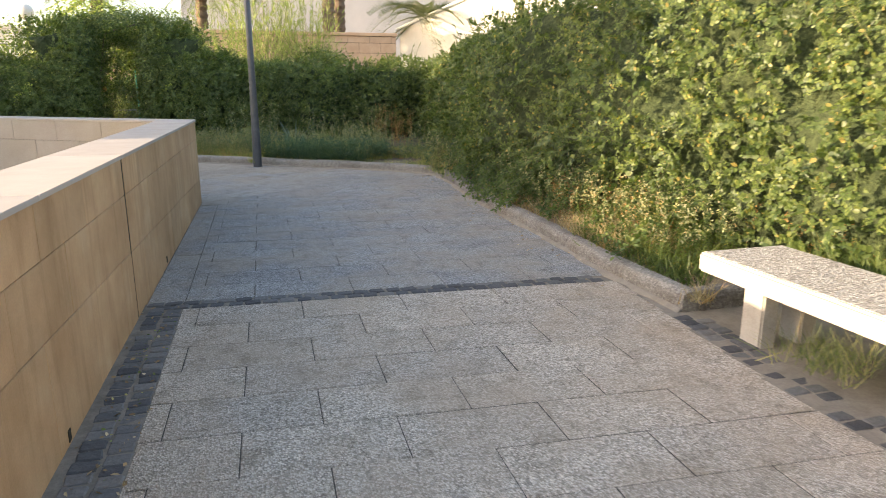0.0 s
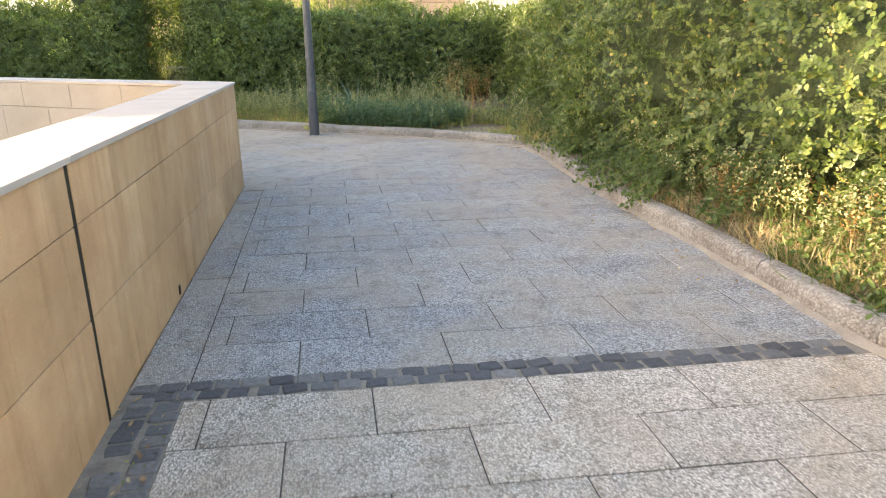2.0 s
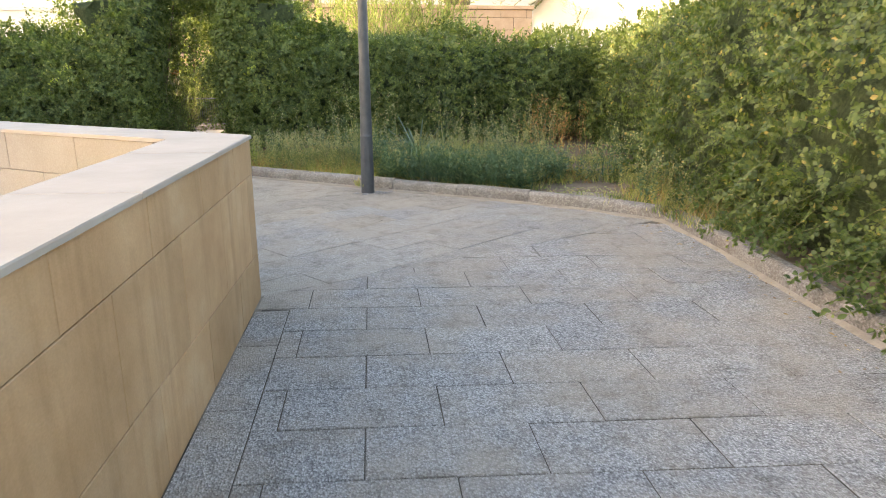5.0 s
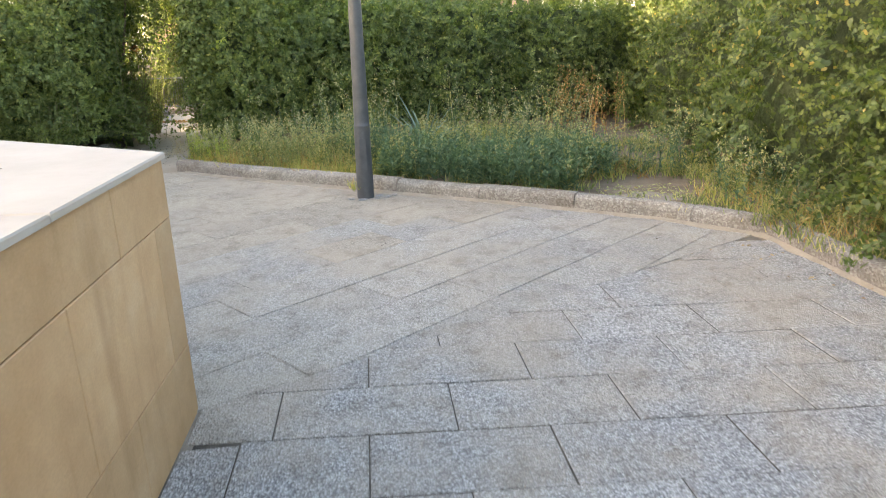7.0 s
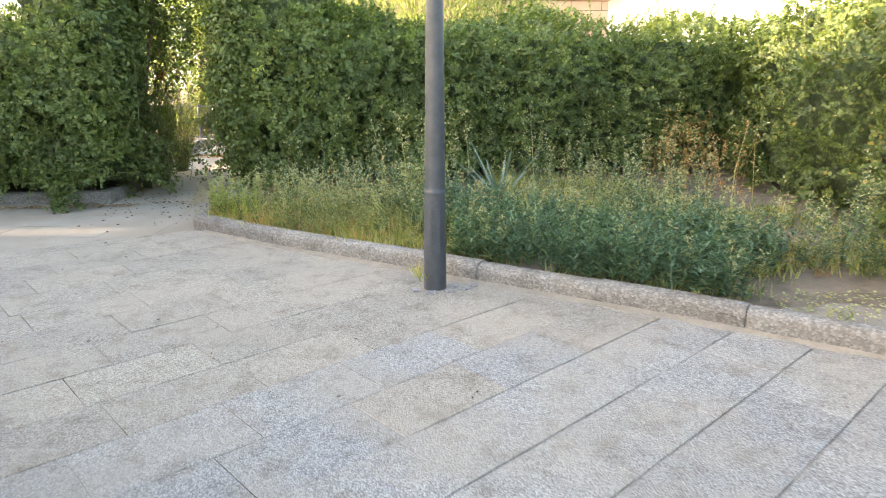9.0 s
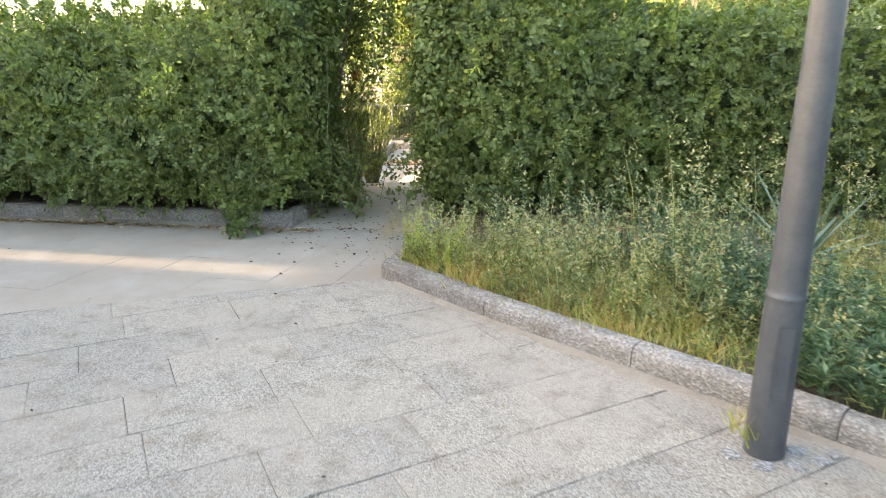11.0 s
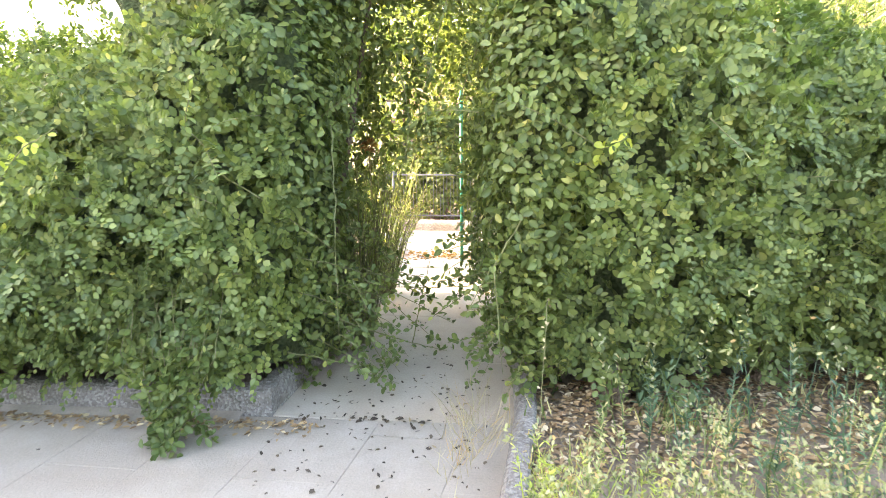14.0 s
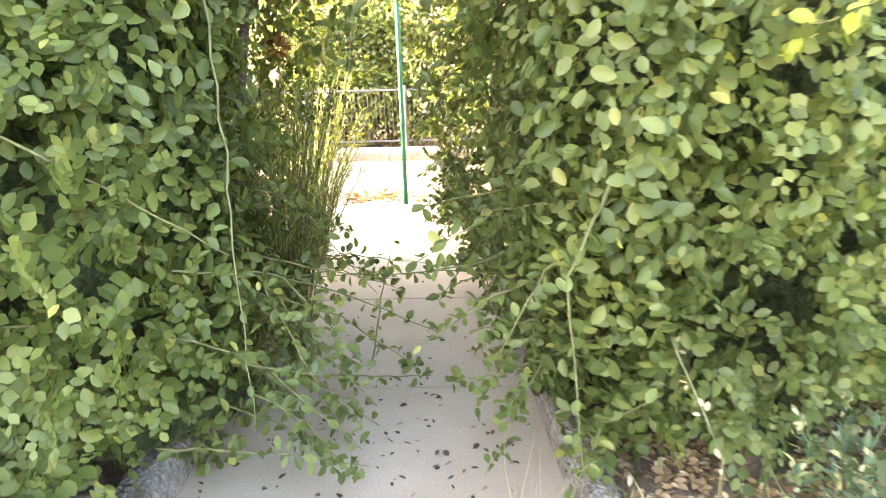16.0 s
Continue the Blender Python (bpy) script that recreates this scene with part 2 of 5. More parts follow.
M_RUST = leaf_material("rust_dry_weed", (0.26, 0.13, 0.05), (0.4, 0.21, 0.08), (0.5, 0.3, 0.12), (0.55, 0.4, 0.2), 0.9, 0.2, 0.85)
M_LITTER = leaf_material("fallen_dead_leaf", (0.18, 0.11, 0.06), (0.34, 0.22, 0.12), (0.48, 0.34, 0.2), (0.6, 0.48, 0.33), 0.85, 0.1, 0.8)
M_DARKLEAF = leaf_material("shed_dark_leaf", (0.035, 0.025, 0.018), (0.07, 0.05, 0.035), (0.12, 0.09, 0.06), (0.3, 0.22, 0.13), 0.9, 0.1, 0.8)
M_AGAVE = leaf_material("grey_green_agave", (0.12, 0.18, 0.14), (0.16, 0.23, 0.18), (0.2, 0.28, 0.22), (0.22, 0.3, 0.24), 0.9, 0.1, 0.5)
M_PALM = leaf_material("palm_frond", (0.1, 0.13, 0.05), (0.16, 0.2, 0.08), (0.24, 0.27, 0.13), (0.34, 0.32, 0.18), 0.9, 0.2, 0.5)
M_FEATHER = leaf_material("feathery_shrub", (0.16, 0.22, 0.06), (0.26, 0.33, 0.1), (0.36, 0.42, 0.16), (0.45, 0.46, 0.22), 0.9, 0.35, 0.6)

# ---- builders ----


def mesh_of(name, verts, faces, mat, smooth=False):
    me = bpy.data.meshes.new(name)
    me.from_pydata([tuple(v) for v in verts], [], [tuple(f) for f in faces])
    me.materials.append(mat)
    if smooth:
        me.polygons.foreach_set("use_smooth", [True] * len(me.polygons))
    me.update()
    return me


def part(name, bm, mat=None, parent=None, label=""):
    """Links a bmesh, or a finished mesh, as one object under a thing."""
    if isinstance(bm, bmesh.types.BMesh):
        me = bpy.data.meshes.new(name)
        bm.to_mesh(me)
        bm.free()
        me.materials.append(mat)
    else:
        me = bm
    ob = new(name, me)
    if parent is not None:
        ob.parent = parent
    if label:
        ob["label"] = label
    return ob


def clip_poly(poly, p, n):
    """Keeps the side of a convex polygon that lies against n from p."""
    out = []
    for i, a in enumerate(poly):
        b = poly[(i + 1) % len(poly)]
        da = (a[0] - p[0]) * n[0] + (a[1] - p[1]) * n[1]
        db = (b[0] - p[0]) * n[0] + (b[1] - p[1]) * n[1]
        if da <= 0:
            out.append(a)
        if da * db < 0:
            s = da / (da - db)
            out.append((a[0] + (b[0] - a[0]) * s, a[1] + (b[1] - a[1]) * s))
    return out


def area(poly):
    return 0.5 * sum(a[0] * b[1] - b[0] * a[1] for a, b in zip(poly, poly[1:] + poly[:1]))


def prism(poly, z0, z1, edge=0.006, tilt=(0.0, 0.0)):
    """A flat stone with a worn, chamfered upper edge: verts and faces."""
    cx, cy = sum(p[0] for p in poly) / len(poly), sum(p[1] for p in poly) / len(poly)
    n, verts = len(poly), []
    for ring, z in ((0.0, z0), (0.0, z1 - edge), (edge, z1)):
        for x, y in poly:
            d = math.hypot(x - cx, y - cy) + 1e-9
            f = max(0.0, 1 - 1.3 * ring / d)
            verts.append((cx + (x - cx) * f, cy + (y - cy) * f, z + (tilt[0] * (x - cx) + tilt[1] * (y - cy) if z > z0 else 0)))
    faces = []
    for r in (0, 1):
        for i in range(n):
            j = (i + 1) % n
            faces.append((r * n + i, r * n + j, (r + 1) * n + j, (r + 1) * n + i))
    faces.append(tuple(range(2 * n, 3 * n)))
    return verts, faces


def box_bm(x0, x1, y0, y1, z0, z1, bevel=0.01, seg=2):
    bm = bmesh.new()
    bmesh.ops.create_cube(bm, size=1.0)
    for v in bm.verts:
        v.co = Vector((x0 + (v.co.x + 0.5) * (x1 - x0), y0 + (v.co.y + 0.5) * (y1 - y0), z0 + (v.co.z + 0.5) * (z1 - z0)))
    if bevel:
        bmesh.ops.bevel(bm, geom=bm.edges[:], offset=bevel, segments=seg, affect="EDGES")
    return bm


def tube(path, radii, sides=8):
    """Verts and faces of a tube along a path."""
    path = [Vector(p) for p in path]
    verts, faces = [], []
    for i, p in enumerate(path):
        d = (path[min(i + 1, len(path) - 1)] - path[max(i - 1, 0)]).normalized()
        a = d.orthogonal().normalized()
        b = d.cross(a)
        r = radii[i] if isinstance(radii, (list, tuple)) else radii
        for s in range(sides):
            w = 2 * math.pi * s / sides
            verts.append(p + r * (math.cos(w) * a + math.sin(w) * b))
    for i in range(len(path) - 1):
        for s in range(sides):
            t = (s + 1) % sides
            faces.append((i * sides + s, i * sides + t, (i + 1) * sides + t, (i + 1) * sides + s))
    faces.append(tuple(range(sides))[::-1])
    faces.append(tuple(range((len(path) - 1) * sides, len(path) * sides)))
    return verts, faces


def joined(pieces):
    verts, faces = [], []
    for v, f in pieces:
        o = len(verts)
        verts += list(v)
        faces += [tuple(i + o for i in q) for q in f]
    return verts, faces


def empty(name, at=(0, 0, 0)):
    ob = new(name)
    ob.location = at
    ob.empty_display_size = 0.1
    return ob


RNG = np.random.default_rng(7)
LEAF = np.array([(0, 0, 0), (0.26, 0.28, 0.06), (0.33, 0.62, 0.06), (0, 1.0, -0.05), (-0.33, 0.62, 0.06), (-0.26, 0.28, 0.06)])
LEAF_TRI = np.array([(0, 1, 2), (0, 2, 3), (0, 3, 4), (0, 4, 5)])
# a fuller leaf for what is passed close by: folded along its midrib, blunt at the tip
FINE = np.array([(0, 0, 0), (0, 0.5, -0.05), (0, 1.0, -0.1), (0.18, 0.2, 0.04), (0.29, 0.52, 0.09), (0.21, 0.83, 0.03), (-0.18, 0.2, 0.04), (-0.29, 0.52, 0.09), (-0.21, 0.83, 0.03)])
FINE_TRI = np.array([(0, 3, 1), (3, 4, 1), (1, 4, 5), (1, 5, 2), (0, 1, 6), (6, 1, 7), (1, 8, 7), (1, 2, 8)])
BLADE = np.array([(-0.5, 0, 0), (0.5, 0, 0), (-0.36, 0.5, 0.06), (0.36, 0.5, 0.06), (0, 1.0, 0.3)])
BLADE_TRI = np.array([(0, 1, 3), (0, 3, 2), (2, 3, 4)])


def unit(v):
    return v / (np.linalg.norm(v, axis=-1, keepdims=True) + 1e-9)


def scatter(name, at, along, facing, length, width, mat, shape=LEAF, tris=LEAF_TRI):
    """One mesh of many small leaves or blades: base points, tip directions, facing normals, sizes."""
    n = len(at)
    y = unit(along)
    x = unit(np.cross(y, facing))
    z = np.cross(x, y)
    L, Wd = np.broadcast_to(length, n)[:, None, None], np.broadcast_to(width, n)[:, None, None]
    v = at[:, None, :] + shape[None, :, 0:1] * x[:, None, :] * Wd + shape[None, :, 1:2] * y[:, None, :] * L + shape[None, :, 2:3] * z[:, None, :] * L
    f = (np.arange(n)[:, None, None] * len(shape) + tris[None]).reshape(-1, 3)
    v = v.reshape(-1, 3)
    me = bpy.data.meshes.new(name)
    me.vertices.add(len(v))
    me.vertices.foreach_set("co", v.ravel().astype(np.float32))
    me.loops.add(len(f) * 3)
    me.loops.foreach_set("vertex_index", f.ravel().astype(np.int32))
    me.polygons.add(len(f))
    me.polygons.foreach_set("loop_start", np.arange(0, len(f) * 3, 3, dtype=np.int32))
    me.polygons.foreach_set("use_smooth", np.ones(len(f), dtype=bool))
    me.update(calc_edges=True)
    me.materials.append(mat)
    return me


def lumps(p, scale, seed):
    """Smooth pseudo-noise in -1..1 over points."""
    g = np.random.default_rng(seed)
    out = np.zeros(len(p))
    for _ in range(7):
        k = g.normal(size=3) * scale
        out += np.sin(p @ k + g.uniform(0, 6.28))
    return out / 3.2


class Hedge:
    """A clipped but overgrown hedge over a ground line: front side to the left of the line's direction is its back."""

    def __init__(self, line, depth, height, lean=0.0, bulge=0.15, seed=1, lump=0.12, foot=0.0, lscale=2.6):
        self.line = np.array(line, float)
        seg = np.linalg.norm(np.diff(self.line, axis=0), axis=1)
        self.s = np.r_[0, np.cumsum(seg)]
        self.depth, self.height, self.lean, self.bulge = depth, height, lean, bulge
        self.seed, self.lump, self.foot, self.lscale = seed, lump, foot, lscale

    def surface(self, u, v):
        """u along 0..1 of the line, v round the section: 0 front foot, 0.45 front top, 0.65 back top, 1 back foot."""
        s = u * self.s[-1]
        x, y = np.interp(s, self.s, self.line[:, 0]), np.interp(s, self.s, self.line[:, 1])
        x2, y2 = np.interp(s + 0.3, self.s, self.line[:, 0]), np.interp(s + 0.3, self.s, self.line[:, 1])
        x1, y1 = np.interp(s - 0.3, self.s, self.line[:, 0]), np.interp(s - 0.3, self.s, self.line[:, 1])
        t = unit(np.stack([x2 - x1, y2 - y1], -1))
        back = np.stack([-t[:, 1], t[:, 0]], -1)
        h = np.array([self.height(a, b) for a, b in zip(x, y)]) if callable(self.height) else np.full(len(u), float(self.height))
        w = np.clip(v / 0.45, 0, 1)
        top = np.clip((v - 0.45) / 0.2, 0, 1)
        dn = np.clip((v - 0.65) / 0.35, 0, 1)
        off = -self.bulge * np.sin(math.pi * np.clip(w * 0.9 + 0.05, 0, 1)) * (v < 0.45) + self.lean * w
        off = np.where(v >= 0.45, self.lean + (self.depth - self.lean) * (0.04 + 0.96 * top), off)
        off = np.where(v >= 0.65, self.depth, off)
        z = np.where(v < 0.45, self.foot + (h - self.foot) * w - 0.12 * w**6, h - 0.12 * np.abs(2 * top - 1) ** 2.0)
        z = np.where(v >= 0.65, (h - 0.12) * (1 - dn), z)
        endf = np.minimum(u, 1 - u) * self.s[-1]
        pin = 0.25 * np.clip(1 - endf / 0.35, 0, 1) ** 2
        off = off + pin * np.where(v < 0.5, 1, -1)
        p = np.stack([x + back[:, 0] * off, y + back[:, 1] * off, z], -1)
        nrm = np.where(v < 0.45, -1.0, np.where(v < 0.65, 0.0, 1.0))
        nv = np.stack([back[:, 0] * nrm, back[:, 1] * nrm, np.where((v >= 0.43) & (v < 0.67), 1.0, 0.12)], -1)
        nv = unit(nv)
        d = self.lump * lumps(p, self.lscale, self.seed) + 0.5 * self.lump * lumps(p, self.lscale * 3, self.seed + 5)
        return p + nv * d[:, None], nv, t

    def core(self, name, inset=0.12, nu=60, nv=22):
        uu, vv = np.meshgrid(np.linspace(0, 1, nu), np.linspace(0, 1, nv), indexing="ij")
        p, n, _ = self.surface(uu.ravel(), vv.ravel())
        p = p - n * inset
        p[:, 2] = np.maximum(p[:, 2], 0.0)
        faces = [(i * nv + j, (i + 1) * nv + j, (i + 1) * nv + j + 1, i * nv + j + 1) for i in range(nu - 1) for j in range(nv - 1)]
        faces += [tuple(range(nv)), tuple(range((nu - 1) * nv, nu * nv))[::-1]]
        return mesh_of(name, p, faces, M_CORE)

    def leaves(self, name, count, size, mat, vmax=0.68, spread=0.1, rng=RNG, urange=(0, 1), vmin=0.0, hole=0.25, fine=False):
        per = 13
        m = count // per
        u = rng.uniform(urange[0], urange[1], m)
        v = vmin + (vmax - vmin) * rng.uniform(0, 1, m)
        p, n, t = self.surface(u, v)
        keep = lumps(p, 6.0, self.seed + 9) + rng.uniform(-0.6, 0.6, m) > -1.2 + hole
        p, n, t = p[keep], n[keep], t[keep]
        m = len(p)
        p = p + n * (rng.uniform(-1.0, 0.25, m) * spread)[:, None]
        t3 = np.concatenate([t, np.zeros((m, 1))], 1)
        way = unit(n * rng.uniform(0.2, 1.1, m)[:, None] + t3 * rng.normal(0, 0.7, m)[:, None] + np.array([0, 0, 1.0]) * rng.normal(0.15, 0.75, m)[:, None])
        ln = rng.uniform(0.09, 0.22, m)
        k = (np.arange(per) + 0.5) / per
        at = p[:, None, :] + way[:, None, :] * (ln[:, None] * k[None])[:, :, None] - np.array([0, 0, 0.35]) * ((ln[:, None] * k[None] ** 2) ** 1.0)[:, :, None] * 0.5
        side = unit(np.cross(way, n + rng.normal(0, 0.3, (m, 3))))
        top = np.cross(side, way)
        sgn = np.where(np.arange(per) % 2, 1.0, -1.0)[None, :, None]
        at = at.reshape(-1, 3)
        along = (side[:, None, :] * sgn + way[:, None, :] * (0.45 + 0.9 * k[None, :, None])).reshape(-1, 3) + rng.normal(0, 0.3, (m * per, 3))
        face = np.repeat(top * np.sign((top * (n + np.array([0, 0, 0.6]))).sum(1))[:, None], per, 0) + 0.5 * np.repeat(n, per, 0) + rng.normal(0, 0.38, (m * per, 3)) + np.array([0, 0, 0.3])
        L = size * np.repeat(rng.uniform(0.75, 1.2, m), per) * rng.uniform(0.75, 1.15, m * per) * np.tile(1.1 - 0.5 * k, m)
        at[:, 2] = np.maximum(at[:, 2], 0.012)
        return scatter(name, at, unit(along), unit(face), L, L * rng.uniform(0.95, 1.2, m * per), mat, *((FINE, FINE_TRI) if fine else (LEAF, LEAF_TRI)))

    def shoots(self, name, count, length, mat_leaf, leaf, rng=RNG, vrange=(0.1, 0.6), droop=0.4, urange=(0, 1)):
        """Long loose shoots standing out of the hedge, with paired leaves: stems mesh and leaves mesh."""
        u, v = rng.uniform(*urange, count), rng.uniform(*vrange, count)
        p, n, t = self.surface(u, v)
        stems, at, along, facing = [], [], [], []
        for i in range(count):
            d = Vector(unit(n[i] * 0.35 + np.array([0, 0, rng.uniform(-0.3, 0.9)]) + np.r_[t[i], 0] * rng.normal(0, 0.7)))
            q, L, pts = Vector(p[i]) - 0.05 * Vector(n[i]), length * rng.uniform(0.4, 1.2), []
            for j in range(6):
                pts.append(q.copy())
                q = q + d * L / 5
                d = (d + Vector((rng.normal(0, 0.08), rng.normal(0, 0.08), -droop * 0.15))).normalized()
            stems.append(tube(pts, [0.004, 0.0036, 0.0032, 0.0028, 0.0022, 0.0012], 4))
            for j in range(1, 6):
                for k2 in range(6):
                    b = pts[j - 1].lerp(pts[j], (k2 // 2) / 3 + 0.1)
                    side = np.cross(np.array(d), n[i]) * (2 if k2 % 2 else -2) + rng.normal(0, 0.6, 3)
                    at.append(tuple(b))
                    along.append(unit(side + np.array(d) * 0.6))
                    facing.append(unit(np.array([0, 0, 1.0]) + n[i] * 0.5 + rng.normal(0, 0.4, 3)))
        lv = scatter(name + "_leaves", np.array(at), np.array(along), np.array(facing), leaf * rng.uniform(0.6, 1.2, len(at)), leaf * 0.95, mat_leaf, FINE, FINE_TRI)
        return [mesh_of(name, v, f, M_TWIG) for v, f in stems], lv

# ---- ground and planting beds ----


def grid_mesh(name, x0, x1, y0, y1, step, zf, mat):
    nx, ny = int((x1 - x0) / step) + 1, int((y1 - y0) / step) + 1
    v = [(x0 + (x1 - x0) * i / (nx - 1), y0 + (y1 - y0) * j / (ny - 1), 0) for i in range(nx) for j in range(ny)]
    v = [(x, y, zf(x, y)) for x, y, _ in v]
    f = [(i * ny + j, (i + 1) * ny + j, (i + 1) * ny + j + 1, i * ny + j + 1) for i in range(nx - 1) for j in range(ny - 1)]
    return mesh_of(name, v, f, mat, True)


ground = part("ground", mesh_of("ground", [(-900, -900, -0.06), (900, -900, -0.06), (900, 900, -0.06), (-900, 900, -0.06)], [(0, 1, 2, 3)], M_SOIL))
tagged(ground, "dry brown earth reaching to the horizon", "ground", kind="structure")

# The kerb's foot along the walk, from the bench round the bed to the opening in the hedge.
KERB = [(2.30, 5.1), (2.29, 6.2), (2.36, 7.4), (2.38, 8.5), (2.42, 9.6), (2.54, 10.9), (2.58, 12.05), (2.08, 12.62), (1.24, 13.27), (0.4, 13.85), (-0.38, 14.4), (-1.4, 15.1), (-2.24, 15.76)]
KERB2 = [(-2.24, 15.76), (-2.22, 16.4), (-2.20, 17.1), (-2.25, 17.8), (-2.42, 19.4)]


def bed_mesh():
    """The raised soil of the bed: inside the kerb, out beyond the hedges."""
    edge = [(2.40, 5.15)] + [(x + 0.07, y + 0.05) for x, y in KERB[1:-1]] + [(-2.16, 15.82)] + [(x + 0.06, y) for x, y in KERB2[1:]] + [(-2.2, 19.4)]
    verts, faces = [], []
    n = 14
    for i, (x, y) in enumerate(edge):
        for j in range(n):
            w = j / (n - 1)
            tx, ty = 6.5, min(max(y + 2, 5.3), 19.4) if i < 8 else 19.4
            px, py = x + (tx - x) * w, y + (ty - y) * w
            verts.append((px, py, 0.075 + 0.012 * math.sin(px * 3.1 + py * 1.7) * w))
    for i in range(len(edge) - 1):
        for j in range(n - 1):
            faces.append((i * n + j, (i + 1) * n + j, (i + 1) * n + j + 1, i * n + j + 1))
    return mesh_of("bed_soil", verts, faces, M_SOIL, True)


bed = part("bed_soil", bed_mesh())
tagged(bed, "raised dry soil of the planting bed", "soil", kind="structure")

# ---- pavement ----
pavement = part("pavement", mesh_of("pavement", [(-1.0, -4, -0.008), (4.2, -4, -0.008), (4.2, 5.3, -0.008), (2.75, 5.3, -0.008), (2.75, 12.2, -0.008), (2.2, 12.8, -0.008), (-2.2, 15.85, -0.008), (-2.2, 17.1, -0.008), (-14, 17.1, -0.008), (-8.6, 15.7, -0.008), (-1.15, 10.6, -0.008), (-1.0, 10.2, -0.008)], [tuple(range(12))], M_SANDY_JOINT))
tagged(pavement, "gritty joint bed of the stone-slab walk", "pavement", kind="structure")
walk_near = part("pavement_near", mesh_of("pavement_near", [(-0.8, -4, -0.005), (2.1, -4, -0.005), (2.1, 5.9, -0.005), (-0.8, 6.03, -0.005)], [(0, 1, 2, 3)], M_BED))
tagged(walk_near, "pale beige pebble-textured slab paving with warm light in its colour", "pavement", kind="structure")
walk_far = part("pavement_far", mesh_of("pavement_far", [(-0.95, 6.24, -0.005), (2.3, 6.04, -0.005), (2.45, 11.4, -0.005), (1.1, 11.35, -0.005), (-0.85, 10.33, -0.005)], [(0, 1, 2, 3, 4)], M_BED))
tagged(walk_far, "grey pebble-textured slab paving in straight courses", "pavement", kind="structure")
plaza = part("pavement_plaza", mesh_of("pavement_plaza", [(-0.8, 10.5, -0.0045), (2.3, 12.0, -0.0045), (2.3, 12.3, -0.005), (-2.3, 15.5, -0.005), (-6, 15.5, -0.005)], [(0, 1, 2, 3, 4)], M_SANDY_JOINT))
tagged(plaza, "grey slab paving laid aslant across the bend", "pavement", kind="structure")


def lay(name, poly, mat, parent, rng, zj=0.002, worn=0.004):
    if len(poly) < 3 or abs(area(poly)) < 0.003:
        return
    if area(poly) < 0:
        poly = poly[::-1]
    z = rng.uniform(-zj, zj)
    cx, cy = sum(p[0] for p in poly) / len(poly), sum(p[1] for p in poly) / len(poly)
    v, f = prism([(x - cx, y - cy) for x, y in poly], -0.05, 0.0, worn, (rng.uniform(-0.003, 0.003), rng.uniform(-0.003, 0.003)))
    ob = part(name, mesh_of(name, v, f, mat), None, parent)
    ob.location = (cx, cy, z)


rs = random.Random(3)
SLOPE, GAP, TIGHT, HAIR = -0.066, 0.0026, 0.0012, 0.0005


def kerb_side(poly):
    """Cuts a stone back to the inside of the kerb's foot line."""
    cuts = [((2.57, 11.2), (1, -0.06)), ((2.33, 12.33), (0.752, 0.66)), ((0.4, 13.84), (0.586, 0.81)), ((-1.3, 15.07), (0.59, 0.807))]
    if len(poly) < 3:
        return poly
    cx = sum(p[0] for p in poly) / len(poly)
    for p, n in cuts[:2] + (cuts[2:3] if cx > -0.4 else cuts[3:] if cx > -2.3 else []):
        poly = clip_poly(poly, p, n) if len(poly) > 2 else poly
    return poly


# Straight courses, before and after the cobble band; the slant bound is where the bend's courses begin.
BOUND_P, BOUND_N = (-0.89, 10.325), (-0.462, 0.887)
for zone, start, step, SL, phase, drift_x, sign in (("near", 6.0, 0.3465, 0.6565, (-0.02, -0.36), 0.029, -1), ("far", 6.152, 0.3522, 0.668, (-0.325, -0.005), 0.023, 1)):
    for row in range(28 if sign < 0 else 17):
        ya = start + sign * step * row
        yb = ya + sign * step
        y0, y1 = min(ya, yb), max(ya, yb)
        x = phase[row % 2] + drift_x * ((y0 + y1) / 2 - (5.85 if sign < 0 else 6.2)) - 2 * SL
        x0 = -0.772 + 0.021 * (y0 - 6.0) if sign < 0 else -0.765 + 0.02 * (y0 - 6.2) if y0 < 9.9 else -0.885
        end = 2.05 + 0.13 * min(max((y0 - 3.9) / 1.2, 0.0), 1.4) if sign < 0 else 2.7
        while x < end:
            L = SL + rs.uniform(-0.012, 0.012) if x > x0 else SL
            xa, xb = max(x + GAP, x0), min(x + L - GAP, end)
            x += L
            if xb - xa < 0.015:
                continue
            sk = drift_x * (y1 - y0)
            e0, e1 = GAP + rs.uniform(0, 0.003), GAP + rs.uniform(0, 0.003)
            q = [(xa, y0 + e0 + SLOPE * xa), (xb, y0 + e0 + SLOPE * xb), (xb + sk, y1 - e1 + SLOPE * xb), (xa + sk, y1 - e1 + SLOPE * xa)]
            if sign > 0:
                q = kerb_side(clip_poly(q, BOUND_P, BOUND_N))
            lay("slab", q, M_SLAB_WARM_LIT if sign < 0 else M_SLAB_GREY, walk_near if sign < 0 else walk_far, rs)

APRON_P, APRON_N = (-2.54, 15.58), (-0.47, 0.883)
